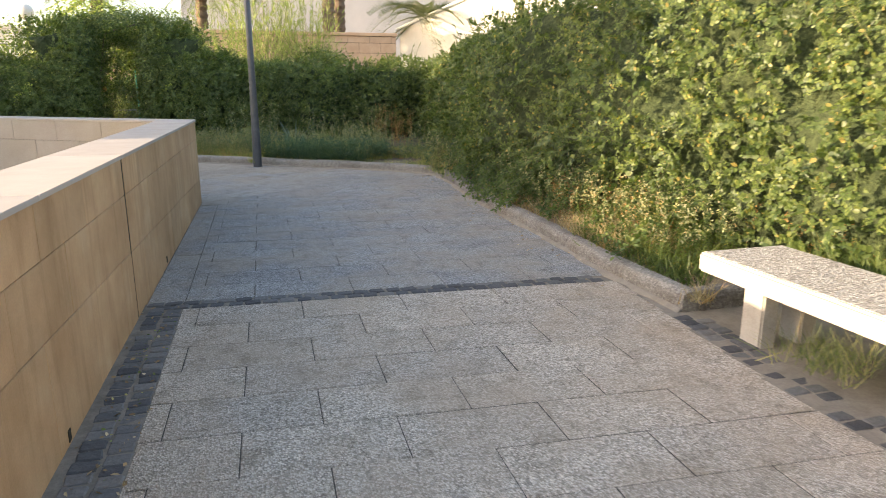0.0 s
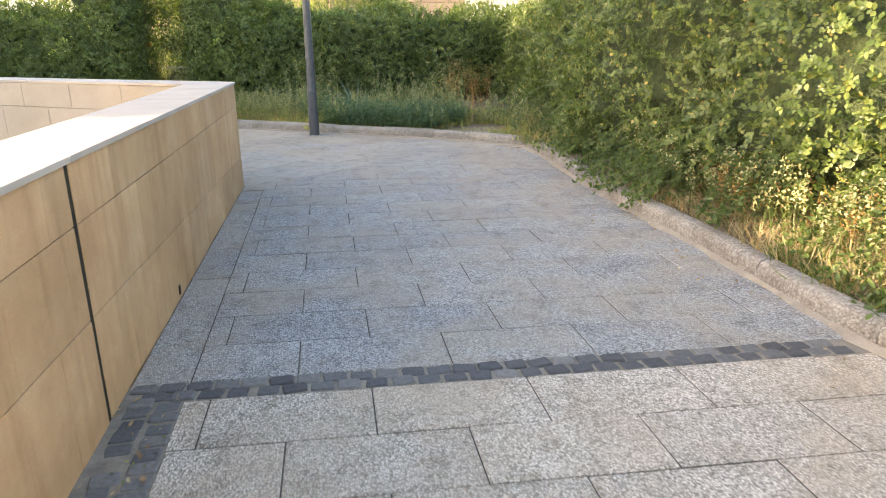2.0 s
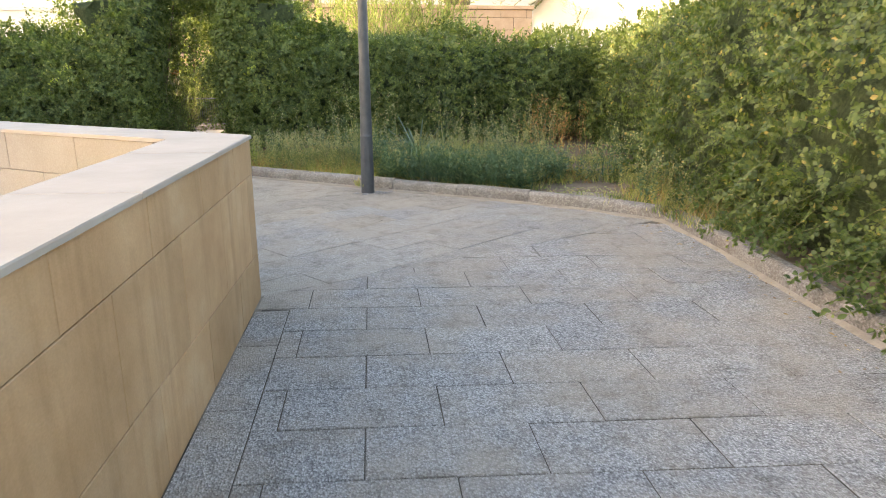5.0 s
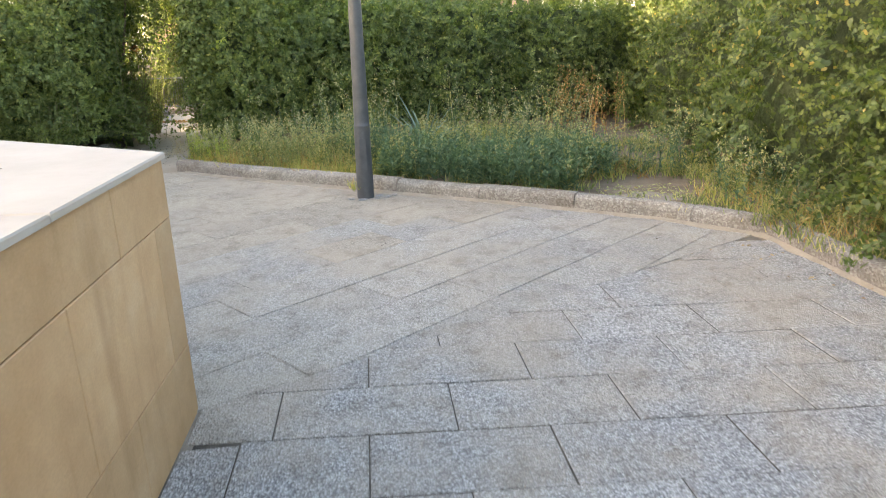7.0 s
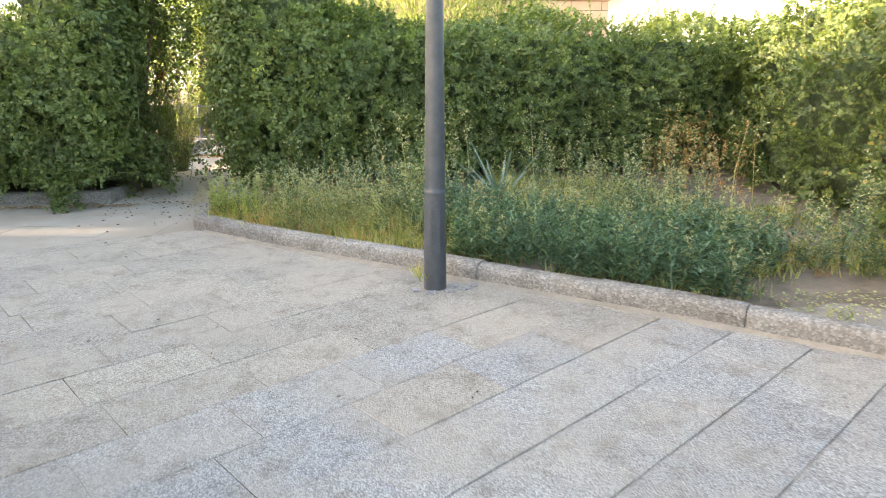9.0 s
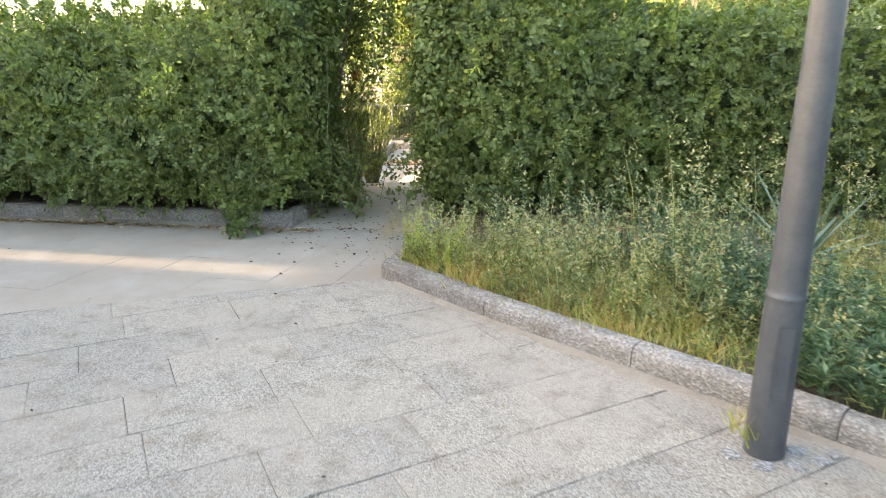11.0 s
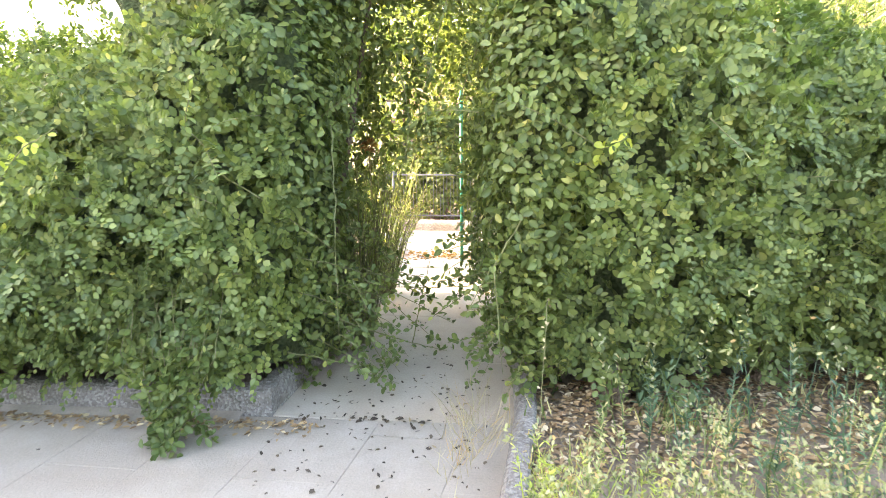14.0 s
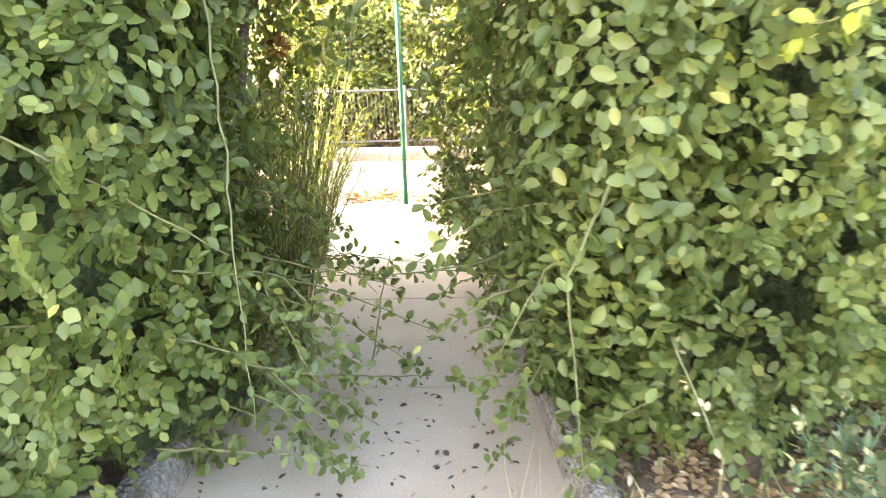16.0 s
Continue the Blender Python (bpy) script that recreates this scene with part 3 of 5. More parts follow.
# The bend: courses turned by about 39 degrees.
ANG = radians(38.9)
ux, uy = math.cos(ANG), math.sin(ANG)
line_at = lambda k: 9.236 + 0.385 * k if k <= 3 else 10.391 + 0.367 * (k - 3)
for r in range(-9, 17):
    n0, n1 = line_at(r), line_at(r + 1)
    x = (7.05, 6.66, 6.87, 7.1)[r % 4] - 0.62 * 24
    while x < 14:
        L = 0.62
        q = [(a * ux - b * uy, a * uy + b * ux) for a, b in ((x + TIGHT, n0 + GAP), (x + L - TIGHT, n0 + GAP), (x + L - TIGHT, n1 - GAP), (x + TIGHT, n1 - GAP))]
        x += 0.62
        cx, cy = sum(p[0] for p in q) / 4, sum(p[1] for p in q) / 4
        if not (-7.8 < cx < 3.2 and 9.6 < cy < 17.5) or cy < 10.3 - 0.5 * (cx + 1.1) and cx < -1.3:
            continue
        q = kerb_side(clip_poly(q, BOUND_P, (-BOUND_N[0], -BOUND_N[1])))
        if len(q) > 2 and cx < -0.86:
            q = clip_poly(q, (-0.87, 10.35), (-0.565, -0.825))
        pale = (cy - 11.9 - 0.3 * cx) / 1.5
        mat = M_SLAB_PALE if rs.random() < pale else M_SLAB_MID
        q = clip_poly(q, APRON_P, APRON_N) if len(q) > 2 else q
        lay("slab", q, mat, plaza, rs)

# The apron before the hedge: narrow dusty slabs laid straight, cut along a slanting line.
for c0 in range(-1, 13):
    y = 12.3 + (0.46 if c0 % 2 else 0.0)
    while y < 17.1:
        xa, xb = -2.5 - 0.46 * (c0 + 1), -2.5 - 0.46 * c0
        q = [(max(xa, -9) + HAIR + 0.07 * (y - 16), y + HAIR), (xb - HAIR + 0.07 * (y - 16), y + HAIR), (xb - HAIR + 0.07 * (y - 15.08), y + 0.92 - HAIR), (xa + HAIR + 0.07 * (y - 15.08), y + 0.92 - HAIR)]
        y += 0.92
        q = clip_poly(q, APRON_P, (-APRON_N[0], -APRON_N[1]))
        for p, n in (((-3.46, 17.03), (-0.055, 1)), ((-2.22, 16), (1, -0.02)), ((-0.87, 10.35), (-0.565, -0.825))):
            q = clip_poly(q, p, n) if len(q) > 2 else q
        lay("slab", q, M_APRON, plaza, rs, 0.001, 0.0015)

# Narrow slabs beside the wall, and the cobble gutter before them.
y = 6.19
while y < 10.0:
    L = rs.uniform(0.6, 0.72)
    ye = min(y + L, 10.06)
    if 10.06 - ye < 0.2:
        ye = 10.06
    wx = lambda q: -1.0 + 0.029 * (q - 6.35)
    ix = lambda q: -0.771 + 0.02 * (q - 6.2)
    lay("edging_slab", [(wx(y), y + GAP), (ix(y), y + GAP), (ix(ye), ye - GAP), (wx(ye), ye - GAP)], M_SLAB_GREY, walk_far, rs, 0.003)
    y = ye


def cobble_mesh(i):
    g = random.Random(50 + i)
    sx, sy = 0.072 * g.uniform(0.92, 1.05), 0.102 * g.uniform(0.88, 1.06)
    poly = [(sx / 2 * a + g.uniform(-0.005, 0.005), sy / 2 * b + g.uniform(-0.005, 0.005)) for a, b in ((-1, -0.88), (-0.86, -1), (0.88, -1), (1, -0.86), (1, 0.9), (0.86, 1), (-0.9, 1), (-1, 0.86))]
    v, f = prism(poly, -0.05, 0.0, 0.006, (g.uniform(-0.05, 0.05), g.uniform(-0.05, 0.05)))
    return mesh_of("cobble", v, f, M_COBBLE)


grit = part("cobble_bed", mesh_of("cobble_bed", [(-1.3, -4, -0.0035), (-0.98, -4, -0.0035), (-0.77, 6.05, -0.0035), (2.2, 5.855, -0.0035), (2.2, 6.01, -0.0035), (-0.77, 6.205, -0.0035), (-1.02, 6.22, -0.0035)], [(0, 1, 2, 3, 4, 5, 6)], M_GRIT))
tagged(grit, "sandy grit between the cobbles", "grit", kind="structure")
COBBLES = [cobble_mesh(i) for i in range(9)]


def cobble(x, y, z=-0.002, turn=0.0):
    ob = part("cobble", rs.choice(COBBLES), None, pavement)
    ob.matrix_world = pose(x, y, z + 0.008 + rs.uniform(-0.005, 0.003), 0, 0, turn + rs.choice((0, 180)) + rs.uniform(-6, 6))


for i in range(96):
    yy = 6.1 - 0.082 * i
    for j in range(2):
        if rs.random() < 0.97:
            cobble(-0.825 - 0.112 * j + 0.021 * (yy - 6.0), yy - (0.03 if j else 0) + rs.uniform(-0.006, 0.006), -0.006, 90 if rs.random() < 0.93 else 0)
for i in range(28):
    x = -0.95 + 0.112 * i
    cobble(x, 6.115 + SLOPE * x, -0.003, 90)
    cobble(x + 0.056, 6.04 + SLOPE * x, -0.004, 90)
for i in range(34):
    for j in range(2):
        yy = 5.0 - 0.086 * i
        x = 2.115 + 0.13 * min(max((yy - 3.9) / 1.2, 0.0), 1.4) + 0.11 * j
        if rs.random() < (0.6 if 3.75 < yy < 4.3 else 0.88):
            cobble(x, yy, -0.008 if 3.75 < yy < 4.4 else -0.004, 90)
gutter_sand = part("gutter_sand", mesh_of("gutter_sand", [(2.0, -4, -0.004), (4.2, -4, -0.004), (4.2, 5.1, -0.004), (2.3, 5.1, -0.004), (2.2, 5.5, -0.004), (2.05, 5.5, -0.004)], [(0, 1, 2, 3, 4, 5)], M_SAND))
tagged(gutter_sand, "dry earth and sand round the bench", "soil", kind="structure")

# Path through the hedge: plain worn concrete slabs.
gap_path = part("pavement_gap", mesh_of("pavement_gap", [(-3.5, 16.9, -0.018), (-2.2, 16.9, -0.018), (-3.4, 23.0, -0.018), (-4.6, 23.0, -0.018)], [(0, 1, 2, 3)], M_BED))
tagged(gap_path, "worn dusty concrete path through the hedge", "path", kind="structure")
prev = 17.05
for yy in (17.95, 18.9, 19.75, 20.6, 21.5, 22.85):
    xo = lambda q: -0.1 * max(0, q - 17.3)
    lay("concrete_slab", [(-3.48 + xo(prev), prev + 0.004), (-2.18 + xo(prev), prev + 0.004), (-2.18 + xo(yy), yy - 0.004), (-3.48 + xo(yy), yy - 0.004)], M_CONCRETE_PATH, gap_path, rs)
    prev = yy

# ---- kerbs ----
kerb = empty("kerb", (0, 0, 0))
tagged(kerb, "rough grey concrete kerb edging the planting bed", "kerb", kind="structure")


def kerb_run(line, height, width, parent, stone=0.72, seed=1, name="kerb_stone", left=1):
    """Kerb stones along a line; the stone lies on the left of the direction walked (left=1) or the right."""
    g = random.Random(seed)
    pts = [Vector((*p, 0)) for p in line]
    seg = [0.0]
    for a, b in zip(pts, pts[1:]):
        seg.append(seg[-1] + (b - a).length)

    def at(s):
        s = min(max(s, 0), seg[-1])
        for i in range(len(seg) - 1):
            if s <= seg[i + 1]:
                return pts[i].lerp(pts[i + 1], (s - seg[i]) / (seg[i + 1] - seg[i]))
        return pts[-1]

    def side(s):
        d = (at(s + 0.06) - at(s - 0.06)).normalized()
        return Vector((-d.y, d.x, 0)) * left

    s = 0.0
    while s < seg[-1] - 0.05:
        L = min(stone * g.uniform(0.85, 1.15), seg[-1] - s)
        if seg[-1] - s - L < 0.2:
            L = seg[-1] - s
        marks = sorted({s + 0.003, s + L - 0.003, *[q for q in seg if s + 0.02 < q < s + L - 0.02]})
        verts, faces = [], []
        dz = g.uniform(-0.006, 0.006)
        prof = [(0, -0.06), (0, height * 0.62), (0.007, height * 0.8), (0.022, height * 0.93), (0.045, height), (width - 0.012, height), (width, height - 0.012), (width, -0.06)]
        for q in marks:
            c, n = at(q), side(q)
            for o, z in prof:
                verts.append(c + n * (o + g.uniform(-0.002, 0.002)) + Vector((0, 0, z + dz)))
        k2 = len(prof)
        for i in range(len(marks) - 1):
            for j in range(k2 - 1):
                faces.append((i * k2 + j, (i + 1) * k2 + j, (i + 1) * k2 + j + 1, i * k2 + j + 1))
        faces += [tuple(range(k2))[::-1], tuple(range((len(marks) - 1) * k2, len(marks) * k2))]
        if left < 0:
            faces = [f[::-1] for f in faces]
        part(name, mesh_of(name, verts, [f[::-1] for f in faces], M_KERB), None, parent)
        s += L


kerb_run(KERB, 0.13, 0.12, kerb, 0.85, 4, left=-1)
kerb_run(KERB2, 0.12, 0.11, kerb, 0.95, 5, left=-1)
kerb_run([(3.9, 5.15), (2.42, 5.09)], 0.13, 0.12, kerb, 0.8, 6, left=-1)
planter = empty("planter_kerb", (0, 0, 0))
tagged(planter, "pale concrete kerb of the hedge planter", "kerb", kind="structure")
kerb_run([(-9.5, 16.72), (-6.06, 16.88), (-4.7, 16.97), (-3.46, 17.04)], 0.145, 0.12, planter, 0.95, 8, left=1)
kerb_run([(-3.46, 17.165), (-3.46, 17.9), (-3.6, 19.0), (-4.02, 22.8)], 0.14, 0.12, planter, 0.95, 9, left=1)
end_kerb = empty("end_kerb", (0, 0, 0))
tagged(end_kerb, "low kerb closing the far end of the path", "kerb", kind="structure")
kerb_run([(-6.0, 22.9), (-1.5, 22.8)], 0.14, 0.14, end_kerb, 0.9, 10, left=1)
planter_soil = part("planter_soil", mesh_of("planter_soil", [(-9.5, 16.84, 0.09), (-3.58, 17.14, 0.09), (-3.55, 18, 0.1), (-4.1, 22.8, 0.1), (-9.5, 22.8, 0.1)], [(0, 1, 2, 3, 4)], M_SOIL))
tagged(planter_soil, "dry soil behind the planter kerb", "soil", kind="structure")

# ---- parapet wall of sandstone panels ----
wall = part("wall_parapet", box_bm(-1.341, -0.986, -4.0, 10.5, -0.06, 0.955, 0), M_BED)
tagged(wall, "low parapet wall clad in tan sandstone panels", "wall", kind="structure")
J1 = lambda q: 0.775 - 0.002 * (10.5 - q)
J2 = lambda q: 0.28 + 0.031 * (10.5 - q)
SPLIT = 6.16


def panel(face_x, ya, yb, rows, parent, sgn):
    """One cladding panel with a slightly rounded face edge; rows gives its lower and upper z at ya and yb."""
    (a0, a1), (b0, b1) = rows
    g, h, e, t = 0.0009, 0.0019, 0.0028, 0.022
    out = face_x
    q = [(ya + g, a0 + h), (yb - g, b0 + h), (yb - g, b1 - h), (ya + g, a1 - h)]
    ins = [(ya + g + e, a0 + h + e), (yb - g - e, b0 + h + e), (yb - g - e, b1 - h - e), (ya + g + e, a1 - h - e)]
    verts = [(out - sgn * t, y, z) for y, z in q] + [(out - sgn * e, y, z) for y, z in q] + [(out, y, z) for y, z in ins]
    faces = [(r * 4 + i, r * 4 + (i + 1) % 4, r * 4 + 4 + (i + 1) % 4, r * 4 + 4 + i) for r in (0, 1) for i in range(4)] + [(8, 9, 10, 11)]
    if sgn < 0:
        faces = [f[::-1] for f in faces]
    part("panel", mesh_of("panel", verts, faces, M_PANEL), None, parent)


rw = random.Random(12)
Y_END = 10.53


def panel_rows(face_x, sgn, parent, y_from=-4.0):
    for row, off in ((0, 7.895), (1, 7.605), (2, 7.975)):
        cuts = [off + 0.687 * i for i in range(-18, 6)]
        if sgn > 0:
            cuts = [q for q in cuts if abs(q - SPLIT) > 0.2] + [SPLIT]
        cuts = sorted([q for q in cuts if y_from + 0.1 < q < Y_END - 0.12] + [y_from, Y_END])
        for a, b in zip(cuts, cuts[1:]):
            z = [(-0.12, J2(q)) if row == 0 else (J2(q), J1(q)) if row == 1 else (J1(q), 0.984) for q in (a, b)]
            gap = 0.036 if sgn > 0 and abs(b - SPLIT) < 1e-6 else 0.0
            panel(face_x + rw.uniform(-0.0012, 0.0012), a, b - gap, z, parent, sgn)


panel_rows(-0.965, 1, wall)
part("joint_filler", box_bm(-0.99, -0.968, SPLIT - 0.0345, SPLIT - 0.001, -0.05, 0.982, 0.002, 1), M_DARK, wall, "dark weathered joint filler")
panel_rows(-1.362, -1, wall)


def coping(poly, parent):
    cx, cy = sum(p[0] for p in poly) / len(poly), sum(p[1] for p in poly) / len(poly)
    v, f = prism([(x - cx, y - cy) for x, y in poly], -0.022, 0.0, 0.005)
    ob = part("coping_slab", mesh_of("coping_slab", v, f, M_COPING), None, parent)
    ob.location = (cx, cy, 1.005 + rw.uniform(-0.001, 0.001))


# Second leg of the wall: leaves the corner to the left and away.
W2 = Vector((-0.84, 0.54, 0)).normalized()
C = Vector((-0.955, 10.545, 0))
N2 = Vector((W2.y, -W2.x, 0))
inner = Vector((-1.372, 10.33, 0))
cuts = [-4.0, -2.6, -1.2, 0.2, 1.6, 3.0, 4.6, SPLIT, 7.4, 8.6, 9.66]
for a, b in zip(cuts, cuts[1:]):
    coping([(-1.372, a + 0.002), (-0.955, a + 0.002), (-0.955, b - 0.002), (-1.372, b - 0.002)], wall)
I2 = C + 0.417 * Vector((-W2.y, W2.x, 0))
s_in = (-1.372 - I2.x) / W2.x
I2 = I2 + W2 * s_in
first = 0.75
P = lambda v: (v.x, v.y)
coping([(-1.372, 9.664), (-0.955, 9.664), P(C), P(C + W2 * (first + 0.2)), P(I2 + W2 * (first + 0.2 - s_in)), P(I2)], wall)
# the wall runs a little off the courses, and its top falls gently towards the corner
TURN = Matrix.Translation((-0.883, 10.36, 0)) @ pose(0, 0, 0, -0.03, 0, -1.66)
wall.matrix_world = TURN @ Matrix.Translation(-C)
wall2 = empty("wall_parapet_return", (C.x, C.y, 0))
wall2.matrix_world = TURN @ pose(0, 0, 0, 0, 0, math.degrees(math.atan2(W2.y, W2.x)))
tagged(wall2, "sandstone-clad return of the parapet wall", "wall", kind="structure")
part("wall_core", box_bm(0.03, 9.0, 0.029, 0.388, -0.06, 0.955, 0), M_BED, wall2)


def panel2(face_y, xa, xb, z0, z1, sgn):
    g, e, t = 0.0016, 0.003, 0.022
    q = [(xa + g, z0 + g), (xb - g, z0 + g), (xb - g, z1 - g), (xa + g, z1 - g)]
    ins = [(xa + g + e, z0 + g + e), (xb - g - e, z0 + g + e), (xb - g - e, z1 - g - e), (xa + g + e, z1 - g - e)]
    verts = [(x, face_y - sgn * t, z) for x, z in q] + [(x, face_y - sgn * e, z) for x, z in q] + [(x, face_y, z) for x, z in ins]
    faces = [(r * 4 + i, r * 4 + (i + 1) % 4, r * 4 + 4 + (i + 1) % 4, r * 4 + 4 + i) for r in (0, 1) for i in range(4)] + [(8, 9, 10, 11)]
    if sgn > 0:
        faces = [f[::-1] for f in faces]
    part("panel", mesh_of("panel", verts, faces, M_PANEL_PALE if sgn > 0 else M_PANEL), None, wall2)


# In the return's own frame x runs along it and y points to the inner (near) side.
for face_y, sgn in ((0.008, -1), (0.409, 1)):
    for row, (z0, z1, off) in enumerate(((-0.03, 0.25, 0.3), (0.25, 0.74, 0.0), (0.74, 0.984, 0.35))):
        x0 = 0.012 if sgn < 0 else 0.36
        q = sorted([x0, 9.0] + [off + 0.705 * i for i in range(14) if x0 + 0.12 < off + 0.705 * i < 8.9])
        for a, b in zip(q, q[1:]):
            panel2(face_y + rw.uniform(-0.001, 0.001), a, b, z0, z1, sgn)
s = first + 0.2
while s < 9:
    coping([P(C + W2 * (s + 0.004)), P(C + W2 * (s + 1.4)), P(I2 + W2 * (s + 1.4 - s_in)), P(I2 + W2 * (s - s_in + 0.004))][::-1], wall)
    s += 1.404
# the floor enclosed by the two walls
court = part("courtyard_floor", mesh_of("courtyard_floor", [(-1.35, -4, -0.03), (-1.35, 10.2, -0.03), (-9, 15, -0.03), (-13, 15, -0.03), (-13, -4, -0.03)], [(0, 1, 2, 3, 4)][::1], M_SAND))
tagged(court, "dusty floor behind the parapet", "floor", kind="structure")

# ---- surroundings that close the place: the west walls are added unseen to shade the walk ----
west = part("shade_wall_west", box_bm(-15.0, -14.6, 7.3, 15.63, -0.06, 7.2, 0.02), M_FARWALL)
tagged(west, "added plain wall out of view, casting shade on the walk", "wall", kind="structure")
# added slit with slats: shapes the thin sunlit strip before the hedge
sill = part("shade_wall_sill", box_bm(-15.0, -14.6, 15.63, 15.86, -0.06, 2.0, 0), M_FARWALL)
tagged(sill, "added wall below the slit that lets a light strip through", "wall", kind="structure")
grille = empty("light_strip_slats", (-14.8, 15.63, 2.0))
for i in range(3):
    part("slat", box_bm(-0.02, 0.02, 0.01 + i * 0.075, 0.058 + i * 0.075, 0, 0.8, 0.004, 1), M_POLE, grille)
tagged(grille, "added upright slats that dim the light strip from the slit", "grille", kind="structure")
lintel = part("shade_wall_lintel", box_bm(-15.0, -14.6, 15.63, 15.86, 2.8, 6.2, 0), M_FARWALL)
tagged(lintel, "added wall above the slit, ending the light strip", "wall", kind="structure")
west2 = part("shade_wall_low", box_bm(-15.0, -14.6, 15.86, 19.6, -0.06, 5.9, 0.02), M_FARWALL)
tagged(west2, "added lower wall out of view, shading the hedges", "wall", kind="structure")
east = part("wall_east", box_bm(9.0, 9.3, -8.0, 13.0, -0.06, 3.0, 0.02), M_FARWALL)
tagged(east, "plain rendered wall behind the hedge", "wall", kind="structure")

# ---- hedges ----


def hedge_thing(h, label, counts, size, mat, urange=(0, 1), shoots=40, shoot_leaf=0.045, inset=0.3, vmax=0.7, spread=0.2, extra=None, shoot_len=0.45, fine=True):
    x, y = h.line[0]
    root = empty("hedge")
    tagged(root, label, "hedge", group="hedges round the walk")
    part("depth_sheet", h.core("depth_sheet", inset), None, root, "inner sheet whose green stands for the shaded depth of the hedge")
    part("leaves", h.leaves("leaves", counts, size, mat, vmax, spread, fine=fine), None, root)["kind"] = "stuff"
    if extra:
        for u0, u1, v0, v1, n, sz in extra:
            part("leaves", h.leaves("leaves", n, sz, mat, v1, spread, urange=(u0, u1), vmin=v0, hole=0.1, fine=True), None, root)["kind"] = "stuff"
    st, lv = h.shoots("loose_shoot", shoots, shoot_len, mat, shoot_leaf)
    for me in st:
        part("loose_shoot", me, None, root)
    part("shoot_leaves", lv, None, root)["kind"] = "stuff"
    return root


def mound(x, y):
    return 1.96 + 0.91 * math.exp(-(((x + 2.5) / 0.95) ** 4))


right_height = lambda x, y: np.interp(y, [3, 6, 9, 12, 15, 19], [2.75, 2.6, 2.5, 2.42, 2.36, 2.3])
H_RIGHT = Hedge([(4.0, 1.5), (3.75, 4.0), (3.45, 6.0), (3.15, 7.4), (2.88, 8.8), (2.85, 10.4), (2.98, 11.6), (3.25, 13.2), (3.68, 15.2), (4.1, 18.6)][::-1], 2.2, right_height, lean=0.55, bulge=0.3, seed=21, lump=0.15, foot=0.1)
H_BACK = Hedge([(-2.1, 17.1), (-0.6, 17.42), (1.2, 17.9), (4.4, 18.5), (6.2, 18.8)], 1.3, mound, lean=0.1, bulge=0.2, seed=33, lump=0.13, foot=0.22, lscale=2.2)
H_LEFT = Hedge([(-9.5, 16.8), (-6.0, 16.95), (-4.4, 17.03), (-3.3, 17.1)], 1.5, lambda x, y: 1.9 + 0.85 * math.exp(-(((x + 2.6) / 1.3) ** 4)), lean=0.05, bulge=0.33, seed=45, lump=0.18, foot=0.25, lscale=2.0)
# sides of the opening through the hedge
H_GAP_L = Hedge([(-3.5, 19.3), (-3.42, 18.2), (-3.3, 17.15)][::-1], 1.2, 2.6, lean=0.12, bulge=0.14, seed=52, lump=0.12, foot=0.2)
H_GAP_R = Hedge([(-2.55, 19.6), (-2.34, 18.4), (-2.16, 17.15)], 1.2, 2.6, lean=0.12, bulge=0.2, seed=57, lump=0.12, foot=0.2)

hedge_thing(H_RIGHT, "tall sunlit yellow-green hedge overhanging the kerb", 150000, 0.046, M_LEAF_SUN, shoots=110, spread=0.24, shoot_len=0.5, shoot_leaf=0.05, fine=False)
hedge_thing(H_BACK, "shaded dark green clipped hedge behind the bed", 92000, 0.047, M_LEAF, shoots=110, extra=[(0, 0.35, 0.02, 0.6, 22000, 0.048)], shoot_leaf=0.047, fine=False)
hedge_thing(H_LEFT, "dense dark green hedge spilling over its planter kerb", 80000, 0.047, M_LEAF, shoots=130, extra=[(0.6, 1, 0, 0.6, 26000, 0.048)], shoot_leaf=0.047, fine=False)
hedge_thing(H_GAP_L, "hedge end beside the opening, with rounded leaves", 17000, 0.047, M_LEAF, shoots=40, vmax=0.75)
hedge_thing(H_GAP_R, "hedge end arching over the opening", 18000, 0.047, M_LEAF, shoots=40, vmax=0.75)

# ---- lamp post ----


def lamp_post(x, y):
    root = empty("lamp_post", (x, y, 0))
    prof = [(0.077, -0.02), (0.076, 0.02), (0.0695, 0.62), (0.069, 0.64), (0.071, 0.645), (0.071, 0.655), (0.0668, 0.66), (0.0664, 0.685), (0.052, 2.0), (0.045, 4.2)]
    verts, faces, n = [], [], 24
    for r, z in prof:
        verts += [(r * math.cos(2 * math.pi * i / n), r * math.sin(2 * math.pi * i / n), z) for i in range(n)]
    for k2 in range(len(prof) - 1):
        faces += [(k2 * n + i, k2 * n + (i + 1) % n, (k2 + 1) * n + (i + 1) % n, (k2 + 1) * n + i) for i in range(n)]
    faces.append(tuple(range((len(prof) - 1) * n, len(prof) * n)))
    part("pole", mesh_of("pole", verts, faces, M_POLE, True), None, root)
    part("hatch", box_bm(-0.028, 0.028, -0.079, -0.07, 0.25, 0.55, 0.004), M_POLE, root, "flush service hatch")
    return tagged(root, "dark grey tapered metal lamp post", "lamp post")


lamp_post(-0.15, 13.94)

# ---- bench ----


